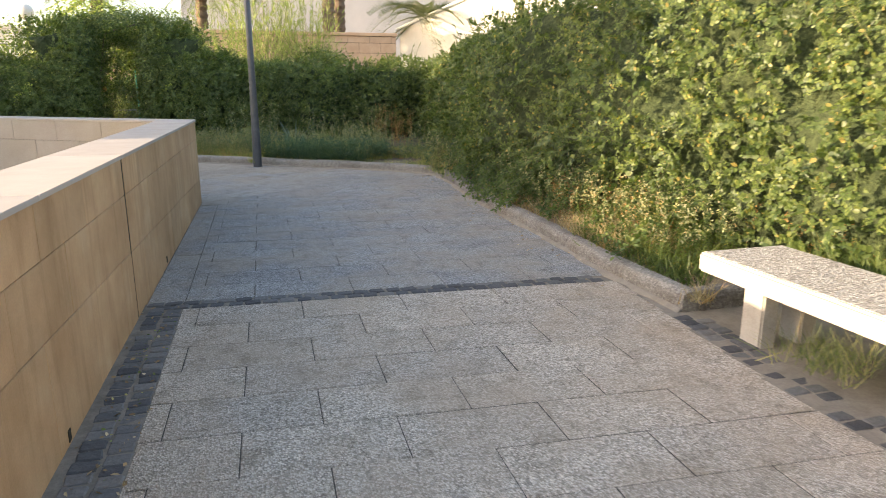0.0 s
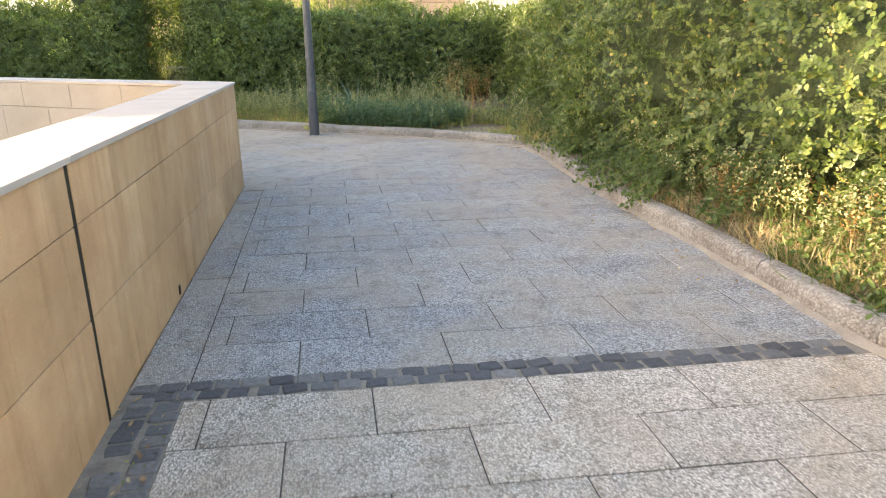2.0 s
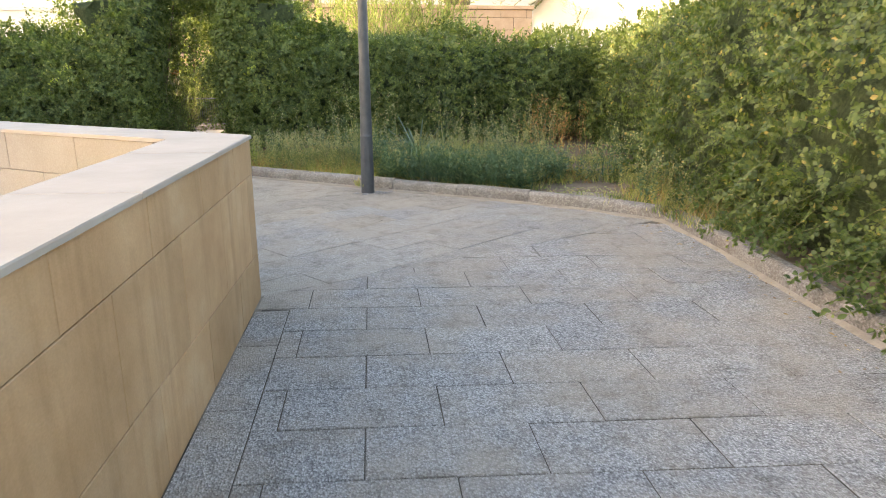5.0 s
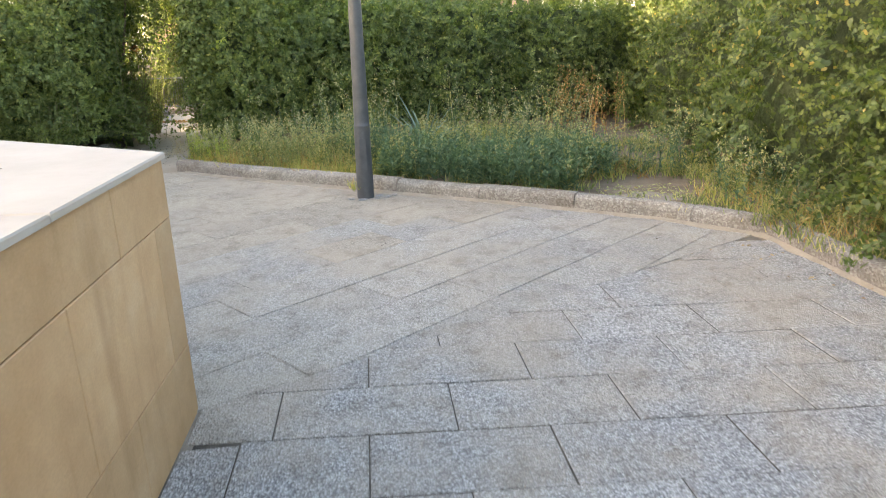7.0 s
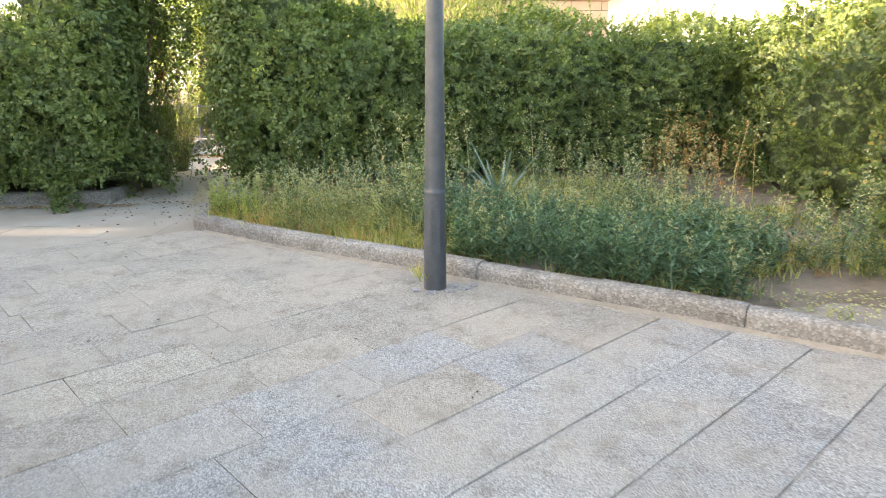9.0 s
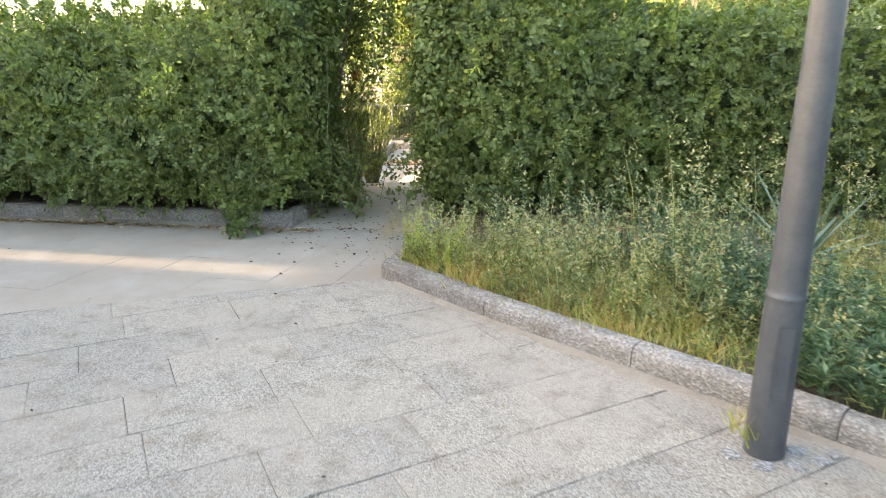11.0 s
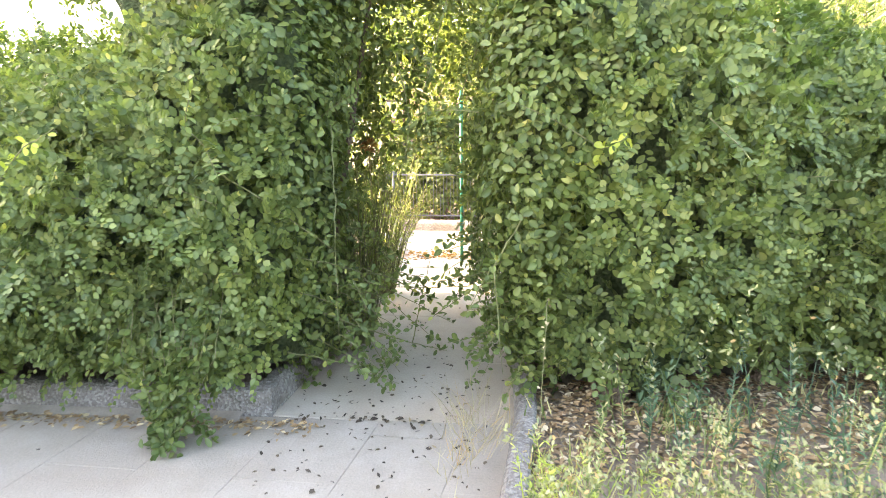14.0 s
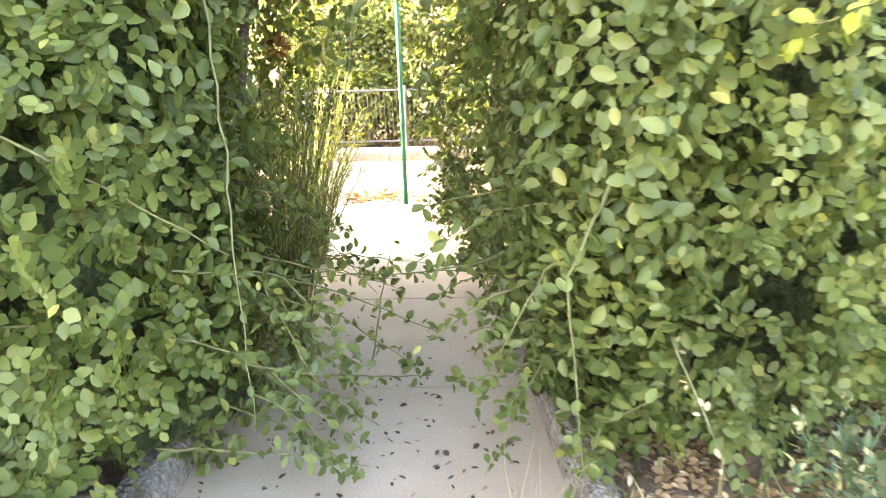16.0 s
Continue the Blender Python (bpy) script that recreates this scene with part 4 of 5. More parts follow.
def bench():
    root = empty("bench", (2.35, 3.33, 0))
    part("seat", box_bm(-0.1, 0.5, -1.6, 1.6, 0.325, 0.44, 0.014), M_BENCH, root, "thick cast concrete seat slab")
    part("seat_face", box_bm(-0.078, 0.478, -1.578, 1.578, 0.439, 0.446, 0.003, 1), M_BENCH_TOP, root, "washed pebble top face")
    for yy in (-1.25, 1.12):
        for xx in (0.0, 0.27):
            part("leg", box_bm(xx - 0.03, xx + 0.08, yy, yy + 0.16, -0.03, 0.326, 0.01), M_BENCH, root)
    return tagged(root, "pale concrete bench with pebble-textured seat", "bench")


bench()

# ---- growth round the opening: arch, loose branches, sprigs ----


def blob_leaves(name, centre, radii, count, size, mat, rng, shell=0.35, up=0.4):
    d = unit(rng.normal(size=(count, 3)))
    r = 1 - shell * rng.uniform(0, 1, count) ** 1.3
    wob = 1 + 0.18 * lumps(d * 2.0, 2.2, int(rng.integers(1000)))
    p = np.array(centre) + d * np.array(radii) * (r * wob)[:, None]
    p[:, 2] = np.maximum(p[:, 2], 0.02)
    face = unit(d + np.array([0, 0, up]) + rng.normal(0, 0.55, (count, 3)))
    along = unit(np.cross(face, rng.normal(size=(count, 3))))
    L = size * rng.uniform(0.6, 1.25, count)
    return scatter(name, p, along, face, L, L * 1.05, mat, *((FINE, FINE_TRI) if size < 0.055 else (LEAF, LEAF_TRI)))


def limb(a, b, sag=0.05, r=0.012, n=5):
    a, b = Vector(a), Vector(b)
    pts = [a.lerp(b, i / n) - Vector((0, 0, sag * math.sin(math.pi * i / n))) for i in range(n + 1)]
    return pts, tube(pts, [r * (1 - 0.7 * i / n) for i in range(n + 1)], 5)


rg = np.random.default_rng(77)
arch = empty("hedge_arch", (-2.6, 18.0, 0))
tagged(arch, "domed hedge growth arching above the opening", "hedge", group="hedges round the walk")
for c3, r3, n3 in (((-2.7, 18.3, 2.62), (1.3, 0.75, 0.42), 9000), ((-3.6, 18.1, 2.15), (0.6, 0.75, 0.7), 5500), ((-1.75, 18.1, 2.15), (0.6, 0.75, 0.7), 5500), ((-3.42, 17.4, 1.4), (0.26, 0.45, 1.3), 7000), ((-2.08, 17.4, 1.3), (0.3, 0.5, 1.3), 7500), ((-2.85, 20.2, 2.35), (0.6, 0.6, 0.6), 2800), ((-2.85, 19.3, 2.1), (0.5, 0.5, 0.55), 1900), ((-3.15, 18.7, 1.75), (0.3, 0.4, 0.6), 700)):
    ob = part("crown", blob_leaves("crown", (c3[0] + 2.6, c3[1] - 18.0, c3[2]), r3, n3, 0.05, M_LEAF, rg, 0.5), None, arch)
    ob["kind"] = "stuff"
for a, b in (((-0.9, -0.1, 0.1), (-0.5, 0.2, 2.6)), ((0.85, 0.0, 0.1), (0.4, 0.2, 2.6)), ((-0.5, 0.2, 2.5), (0.4, 0.3, 2.8))):
    part("limb", mesh_of("limb", *limb(a, b, 0.0, 0.03)[1], M_BARK), None, arch)


def branch(pts, leaf, mat, per=30, r=0.0045, label="loose hedge branch with rounded leaves", bare=0.0, droop=0.0):
    """One branch that hangs free: a stem with leaves in pairs."""
    g = np.random.default_rng(int(abs(pts[0][0] * 1000 + pts[-1][1] * 77 + pts[-1][2] * 913)))
    pts = [Vector(p) for p in pts]
    fine = []
    for i in range(len(pts) - 1):
        for j in range(5):
            q = pts[i].lerp(pts[i + 1], j / 5)
            fine.append(q + Vector(g.normal(0, 0.003, 3)))
    fine.append(pts[-1])
    root = empty("hedge_branch", tuple(pts[0]))
    o = pts[0]
    n = len(fine)
    part("stem", mesh_of("stem", *tube([p - o for p in fine], [r * (1 - 0.75 * i / n) for i in range(n)], 6), M_TWIG, True), None, root)
    w = bare + (1 - bare) * g.uniform(0, 1, per)
    idx = np.clip((w * (n - 1)).astype(int), 0, n - 2)
    at = np.array([fine[i].lerp(fine[i + 1], float(g.uniform())) - o for i in idx])
    side = g.normal(size=(per, 3))
    along = unit(side + np.array([0, 0, -droop]))
    at = at + along * 0.008
    face = unit(np.array([0, -0.5, 0.9]) + g.normal(0, 0.5, (per, 3)))
    L = leaf * g.uniform(0.65, 1.2, per)
    part("leaves", scatter("leaves", at, along, face, L, L * 1.0, mat, FINE, FINE_TRI), None, root)["kind"] = "stuff"
    return tagged(root, label, "branch", group="loose branches at the opening")


branch([(-3.18, 17.35, 1.5), (-3.12, 17.2, 1.12), (-3.08, 17.03, 0.9), (-3.06, 16.97, 0.45)], 0.045, M_LEAF, 26, 0.0042, "long bare pale shoot hanging beside the opening")
branch([(-3.55, 16.8, 1.3), (-3.3, 16.95, 1.08), (-3.09, 17.03, 0.9)], 0.045, M_LEAF, 18, 0.0042, "slanting pale shoot across the hedge end")
branch([(-3.3, 17.2, 0.55), (-3.05, 17.4, 0.38), (-2.85, 17.65, 0.22), (-2.66, 17.87, 0.1)], 0.04, M_LEAF, 34, 0.005)
branch([(-3.3, 17.3, 0.35), (-3.1, 17.35, 0.22), (-2.95, 17.3, 0.1)], 0.04, M_LEAF, 40)
branch([(-3.35, 17.5, 0.8), (-3.05, 17.7, 0.62), (-2.8, 17.9, 0.5)], 0.042, M_LEAF, 24)
branch([(-2.25, 17.6, 0.75), (-2.5, 17.7, 0.62), (-2.75, 17.8, 0.55)], 0.045, M_LEAF, 28)
branch([(-2.2, 17.3, 0.5), (-2.42, 17.4, 0.36), (-2.6, 17.5, 0.28)], 0.045, M_LEAF, 34)
branch([(-2.2, 17.5, 0.95), (-2.45, 17.6, 0.9), (-2.68, 17.75, 0.82)], 0.045, M_LEAF, 26)
branch([(-2.15, 17.1, 1.1), (-2.3, 16.95, 0.85), (-2.25, 16.9, 0.35)], 0.048, M_LEAF, 22)
branch([(-2.2, 18.0, 0.48), (-2.7, 18.1, 0.45), (-3.25, 18.15, 0.42)], 0.03, M_DARKLEAF, 8, 0.004, "thin dark twig lying across the opening")
branch([(-2.9, 18.0, 0.1), (-2.86, 18.05, 0.35), (-2.8, 18.1, 0.62)], 0.03, M_LEAF, 8, 0.004, "thin upright twig in the opening")
branch([(-2.95, 17.9, 1.9), (-2.85, 17.8, 1.5), (-2.9, 17.7, 1.15)], 0.045, M_LEAF, 30)
branch([(-2.45, 18.2, 2.1), (-2.6, 18.0, 1.6), (-2.62, 17.8, 1.2)], 0.045, M_LEAF, 34)
branch([(-3.0, 18.2, 2.3), (-2.85, 18.0, 1.95), (-2.7, 17.9, 1.7)], 0.045, M_LEAF, 34)
branch([(-2.6, 17.8, 2.3), (-2.65, 17.6, 1.95), (-2.72, 17.5, 1.65)], 0.045, M_LEAF, 34)
for x0, y0, z0, x1, y1, z1, n in ((-3.2, 17.5, 0.62, -2.7, 17.75, 0.2, 46), (-3.2, 17.8, 0.55, -2.75, 18.0, 0.4, 40), (-2.3, 17.6, 0.85, -2.62, 17.85, 0.42, 48), (-2.25, 17.4, 0.55, -2.5, 17.5, 0.18, 44), (-3.15, 17.25, 0.4, -2.9, 17.3, 0.08, 44), (-2.3, 18.1, 0.9, -2.66, 18.25, 0.5, 40)):
    for dy in (0.0, 0.16):
        branch([(x0, y0 + dy, z0), ((x0 + x1) / 2, (y0 + y1) / 2 + dy * 1.2, (z0 + z1) / 2 + 0.06), (x1 + 0.5 * dy, y1 + dy, z1 + 0.4 * dy)], 0.042, M_LEAF, n, 0.004)
for i in range(16):
    sx = rg.choice((-1, 1))
    y0, z0 = rg.uniform(17.15, 18.6), rg.uniform(0.25, 1.0)
    xa = -3.3 if sx < 0 else -2.2
    xb = xa - sx * rg.uniform(0.2, 0.5)
    branch([(xa, y0, z0), ((xa + xb) / 2, y0 + rg.normal(0, 0.08), z0 - 0.05), (xb, y0 + rg.normal(0, 0.15), z0 - rg.uniform(0.1, 0.28))], 0.045, M_LEAF, 34, 0.005)
branch([(-1.9, 17.1, 1.3), (-1.82, 16.95, 1.38), (-1.74, 16.85, 1.44)], 0.05, M_SPRIG, 26, 0.005, "yellow young sprig on the hedge")
branch([(-2.05, 16.95, 0.7), (-2.06, 16.6, 0.62), (-2.08, 16.5, 0.15)], 0.018, M_DRY, 16, 0.003, "tall dry weed stalk beside the kerb")
branch([(-4.62, 16.65, 1.0), (-4.47, 16.52, 1.22), (-4.25, 16.5, 1.42), (-4.1, 16.5, 1.5)], 0.045, M_SPRIG, 40, 0.005, "yellow young sprig on the hedge")
for i in range(18):
    x0 = -3.84 + rg.normal(0, 0.17)
    branch([(x0, 16.8, rg.uniform(0.6, 0.9)), (x0 + rg.normal(0, 0.05), 16.68, 0.45), (x0 * 0.5 - 1.92 + rg.normal(0, 0.06), 16.66, 0.2), (-3.82 + rg.normal(0, 0.09), 16.64 + rg.normal(0, 0.05), 0.03)], 0.05, M_LEAF, 60, 0.0025, "leafy trailer drooping over the planter kerb to the ground")
for x0 in (-5.3, -5.25, -4.85, -6.3, -6.4):
    branch([(x0, 16.7, 0.5), (x0 + 0.02, 16.72, 0.3), (x0 + 0.05, 16.74, 0.07)], 0.045, M_LEAF, 34, 0.004, "leafy trailer drooping over the planter kerb to the ground")
for i in range(44):
    yy = rg.uniform(5.9, 12.3)
    kx = float(np.interp(yy, [p[1] for p in KERB[:7]], [p[0] for p in KERB[:7]]))
    branch([(kx + 0.75, yy, rg.uniform(0.5, 0.8)), (kx + 0.4, yy + rg.normal(0, 0.1), rg.uniform(0.35, 0.5)), (kx + rg.uniform(-0.02, 0.16), yy + rg.normal(0, 0.15), rg.uniform(0.14, 0.22))], 0.045, M_LEAF_SUN, 70, 0.004, "leafy hedge shoot drooping over the kerb")
for i in range(46):
    yy = rg.uniform(8.3, 11.2)
    kx = float(np.interp(yy, [p[1] for p in KERB[:7]], [p[0] for p in KERB[:7]]))
    branch([(kx + 0.7, yy, rg.uniform(0.6, 0.95)), (kx + 0.3, yy + rg.normal(0, 0.1), rg.uniform(0.35, 0.55)), (kx + rg.uniform(-0.2, 0.05), yy + rg.normal(0, 0.15), rg.uniform(0.06, 0.2))], 0.045, M_LEAF_SUN, 90, 0.004, "leafy hedge shoot drooping over the kerb")
# stumps and bare stems at the hedge's foot
for x0, y0, r0, h0 in ((-1.7, 17.3, 0.07, 0.32), (-1.38, 17.72, 0.04, 0.4), (-1.5, 17.6, 0.03, 0.4), (-0.9, 17.65, 0.035, 0.45), (-4.9, 17.25, 0.035, 0.4), (-3.75, 17.25, 0.03, 0.4)):
    st = part("stump", mesh_of("stump", *tube([(0, 0, 0), (0.02, 0.0, 0.12), (0.0, 0.03, h0 * 0.7), (0.05, 0.06, h0)], [r0 * 1.25, r0, r0 * 0.85, r0 * 0.7], 9), M_BARK, True))
    st.location = (x0, y0, 0.05)
    tagged(st, "gnarled grey woody stump under the hedge", "stump", group="stumps under the hedge")

# ---- planting bed: grasses and weeds ----
KX, KY = np.array([p[0] for p in KERB][::-1]), np.array([p[1] for p in KERB][::-1])


def bed_points(n, x0, x1, d0, d1, rng, edge=2.0):
    """Random points in the bed between x0 and x1, from d0 to d1 metres behind the kerb."""
    x = rng.uniform(x0, x1, n)
    back = 17.0 + 0.24 * (x + 1.95)
    ky = np.interp(x, KX[:8], KY[:8])
    d = d0 + (d1 - d0) * rng.uniform(0, 1, n) ** edge
    y = np.minimum(ky + 0.17 + d, back + 0.1 - rng.uniform(0, 1.0, n) ** 2)
    keep = ~(((x < -1.0) & (y > 16.15)) | ((x < 0.6) & (y > 16.4))) | (rng.uniform(0, 1, n) < 0.06)
    # clumps with thin places between, and a bare sandy spot by the kerb
    keep &= lumps(np.stack([x, y, 0 * x], -1), 3.2, 7) + rng.uniform(-0.7, 0.7, n) > -0.5
    keep &= ((x - 2.3) / 0.6) ** 2 + ((y - 13.4) / 0.5) ** 2 > rng.uniform(0.4, 1.2, n)
    return x[keep], y[keep]


def soil_z(x, y):
    return 0.09 + 0.0 * x


def tufts(name, label, xy, height, width, mat, rng, per=14, spread=0.05, lean=0.35, category="grass"):
    """Blades growing in tufts, one sheet of stuff."""
    x, y = xy
    n = len(x) * per
    bx, by = np.repeat(x, per) + rng.normal(0, spread, n), np.repeat(y, per) + rng.normal(0, spread, n)
    at = np.stack([bx, by, soil_z(bx, by)], -1)
    h = np.repeat(height * rng.uniform(0.55, 1.25, len(x)), per) * rng.uniform(0.6, 1.15, n)
    along = unit(np.stack([rng.normal(0, lean, n), rng.normal(0, lean, n), np.ones(n)], -1))
    face = unit(np.stack([rng.normal(0, 1, n), rng.normal(0, 1, n), np.full(n, 0.15)], -1))
    ob = part(name, scatter(name, at, along, face, h, width * rng.uniform(0.7, 1.3, n), mat, BLADE, BLADE_TRI))
    return tagged(ob, label, category, kind="stuff")


def weeds(name, label, xy, height, leaf, mat, mat_head, rng, heads=True, per=22, category="weeds", wide=0.35):
    """Upright leafy weeds: whorled narrow leaves up a stalk, pale seed heads on top."""
    x, y = xy
    n = len(x)
    h = height * rng.uniform(0.55, 1.2, n)
    lean = rng.normal(0, 0.13, (n, 2))
    t = rng.uniform(0.08, 1.0, (n, per))
    at = np.stack([x[:, None] + lean[:, :1] * h[:, None] * t, y[:, None] + lean[:, 1:] * h[:, None] * t, soil_z(x, y)[:, None] + h[:, None] * t], -1).reshape(-1, 3)
    m = n * per
    ang = rng.uniform(0, 6.283, m)
    along = unit(np.stack([np.cos(ang), np.sin(ang), rng.uniform(0.2, 1.0, m)], -1))
    face = unit(np.stack([-0.5 * np.cos(ang), -0.5 * np.sin(ang), np.ones(m)], -1))
    L = leaf * rng.uniform(0.6, 1.2, m) * (1.2 - 0.6 * t.ravel())
    ob = part(name, scatter(name, at, along, face, L, L * wide, mat))
    tagged(ob, label, category, kind="stuff")
    base = np.stack([x, y, soil_z(x, y)], -1)
    tip = np.stack([lean[:, 0], lean[:, 1], np.ones(n)], -1)
    st = part(name + "_stalks", scatter(name + "_stalks", base, tip, unit(rng.normal(size=(n, 3))), h * 1.06, 0.006, mat, BLADE, BLADE_TRI))
    tagged(st, "thin stalks of the bed's weeds", category, kind="stuff")
    if heads:
        k2 = 13
        tt = 1.0 - 0.32 * rng.uniform(0, 1, (n, k2)) ** 1.2
        hp = base[:, None, :] + tip[:, None, :] * (h[:, None] * 1.05 * tt)[:, :, None] + rng.normal(0, 0.013, (n, k2, 3))
        hd = part(name + "_heads", scatter(name + "_heads", hp.reshape(-1, 3), unit(rng.normal(size=(n * k2, 3)) + np.array([0, 0, 0.8])), unit(rng.normal(size=(n * k2, 3))), 0.024, 0.017, mat_head))
        tagged(hd, "pale fluffy seed heads on the weeds", category, kind="stuff")


cat = lambda *p: (np.concatenate([q[0] for q in p]), np.concatenate([q[1] for q in p]))
tufts("bed_grass", "mixed green grass filling the planting bed", bed_points(2700, -2.1, 3.4, 0.0, 4.8, rg, 1.15), 0.095, 0.008, M_GRASS, rg)
tufts("kerb_straw", "dry orange and straw grass along the kerb", cat(bed_points(150, -2.0, -0.3, 0.0, 0.5, rg, 1.0), bed_points(110, 1.2, 3.2, 0.4, 2.2, rg, 1.0)), 0.17, 0.006, M_RUST, rg, 8, 0.04, 0.6)
weeds("grey_weeds", "grey-green bushy weeds standing in clumps", cat(bed_points(260, -1.7, 0.1, 0.9, 2.2, rg, 0.8), bed_points(200, 1.6, 3.2, 1.0, 4.0, rg, 0.9)), 0.42, 0.06, M_BLUEGREEN, M_SEED, rg, True, 26)
tufts("yellow_grass", "yellowing grass along the kerb", cat(bed_points(1100, -2.1, -0.2, 0.0, 1.1, rg, 1.2), bed_points(900, 0.8, 3.3, 0.7, 4.6, rg, 1.0), bed_points(200, -1.5, 1.5, 1.0, 2.6, rg, 1)), 0.14, 0.008, M_GRASS_YELLOW, rg, 9)
weeds("green_weeds", "dense blue-green leafy weeds beside the lamp post", cat(bed_points(820, 0.0, 1.75, 0.0, 1.5, rg, 1.2), bed_points(180, 1.5, 2.2, 0.6, 1.8, rg, 1.0), bed_points(90, -0.3, 0.3, 0.5, 1.5, rg, 1)), 0.34, 0.07, M_BLUEGREEN, M_SEED, rg, False, 30)
weeds("leafy_weeds", "low leafy green weeds filling the bed", cat(bed_points(1000, -2.1, 0.1, 0.0, 1.6, rg, 1.1), bed_points(700, 0.6, 3.3, 0.5, 4.6, rg, 1.0)), 0.2, 0.045, M_GRASS, M_SEED, rg, False, 24)
weeds("flowering_weeds", "pale flowering weeds scattered in the bed", cat(bed_points(110, 0.0, 1.9, 0.0, 1.5, rg, 1.2), bed_points(380, -2.05, -0.1, 0.1, 1.5, rg, 1.0), bed_points(330, -0.5, 3.2, 1.2, 4.2, rg, 1)), 0.4, 0.05, M_GRASS, M_SEED, rg, True, 14)
weeds("tall_weeds", "tall grey-green weeds before the back hedge", cat(bed_points(170, -1.6, 0.3, 0.9, 2.4, rg, 0.8), bed_points(150, 1.0, 3.0, 2.2, 4.2, rg, 0.8)), 0.7, 0.055, M_BLUEGREEN, M_SEED, rg, True, 18)
weeds("seeding_stalks", "tall pale seeding stalks against the hedge", cat(bed_points(60, 0.2, 2.6, 1.6, 3.6, rg, 0.7), bed_points(40, -1.9, 0.2, 0.6, 1.9, rg, 0.8)), 0.95, 0.05, M_GRASS, M_SEED, rg, True, 14)
tufts("bed_straw", "dry straw stalks standing in the bed", cat(bed_points(330, -2.0, 3.2, 0.1, 4.0, rg, 1.0)), 0.34, 0.004, M_DRY, rg, 6, 0.04, 0.3)
weeds("sparse_weeds", "sparse grey-green weeds on the leaf litter", (rg.uniform(-1.6, 0.6, 60), rg.uniform(16.2, 17.1, 60)), 0.42, 0.05, M_BLUEGREEN, M_DRY, rg, False, 16)
weeds("yellow_tuft", "bright yellow-green bushy tuft at the kerb's tip", cat(bed_points(95, -2.12, -1.65, 0.03, 0.75, rg, 1.0)), 0.34, 0.045, M_SPRIG, M_SEED, rg, True, 26)
rx, ry = rg.uniform(2.4, 3.3, 50), rg.uniform(16.2, 17.6, 50)
weeds("rust_weeds", "rust-coloured dry weeds in the bed's corner", (rx, ry), 0.75, 0.05, M_RUST, M_RUST, rg, True, 20)

# verge beside the straight walk: fresh grass by the bench, then dry weeds
vy = rg.uniform(5.3, 6.9, 170)
vx = np.interp(vy, KY[::-1][:7], KX[::-1][:7]) + 0.16 + rg.uniform(0, 1, 170) ** 1.3 * 0.95
tufts("verge_grass", "fresh green grass behind the kerb by the bench", (vx, vy), 0.16, 0.009, M_LEAF_SUN, rg, 13, 0.045, 0.6)
vy = rg.uniform(6.2, 9.0, 300)
vx = np.interp(vy, KY[::-1][:7], KX[::-1][:7]) + 0.15 + rg.uniform(0, 1, 300) * 0.7
tufts("verge_straw", "dry straw-coloured grass under the hedge", (vx, vy), 0.2, 0.006, M_DRY, rg, 12, 0.05, 0.55)
vy = rg.uniform(5.6, 9.4, 300)
vx = np.interp(vy, KY[::-1][:7], KX[::-1][:7]) + 0.2 + rg.uniform(0, 1, 300) * 0.75
weeds("verge_weeds", "half-dry weeds leaning under the hedge", (vx, vy), 0.45, 0.05, M_LEAF_SUN, M_SEED, rg, True, 22)
vy = np.r_[rg.normal(7.9, 0.35, 70), rg.normal(6.9, 0.25, 25), rg.normal(4.9, 0.5, 25)]
vx = np.r_[rg.normal(2.95, 0.12, 70), rg.normal(3.1, 0.15, 25), rg.normal(3.6, 0.12, 25)]
weeds("verge_rust", "rust-coloured dry weeds under the hedge", (vx, vy), 0.34, 0.035, M_RUST, M_RUST, rg, True, 20)
vy = rg.uniform(2.6, 5.2, 420)
vx = 3.2 + rg.uniform(0, 1, 420) * 0.5
tufts("bench_grass", "green leafy growth behind the bench", (vx, vy), 0.34, 0.016, M_LEAF_SUN, rg, 12, 0.06, 0.5)
# weed tuft before the bench
n = 26
tufts("dry_tuft", "dry grass tuft growing through the gutter by the bench", (rg.normal(2.36, 0.09, n), rg.normal(3.95, 0.13, n)), 0.21, 0.004, M_GRASS, rg, 12, 0.03, 0.55)
tufts("kerb_tuft", "small dry tuft at the kerb's end", (rg.normal(2.36, 0.04, 10), rg.normal(5.02, 0.03, 10)), 0.2, 0.004, M_DRY, rg, 9, 0.03, 0.5)
tufts("gap_tuft", "wispy dry grass at the edge of the path", (rg.normal(-2.36, 0.06, 22), rg.normal(16.75, 0.25, 22)), 0.26, 0.003, M_DRY, rg, 7, 0.04, 0.55)
tufts("post_tuft", "tiny weed at the foot of the lamp post", (rg.normal(-0.26, 0.02, 5), rg.normal(13.93, 0.03, 5)), 0.14, 0.006, M_GRASS_YELLOW, rg, 8, 0.02, 0.4)


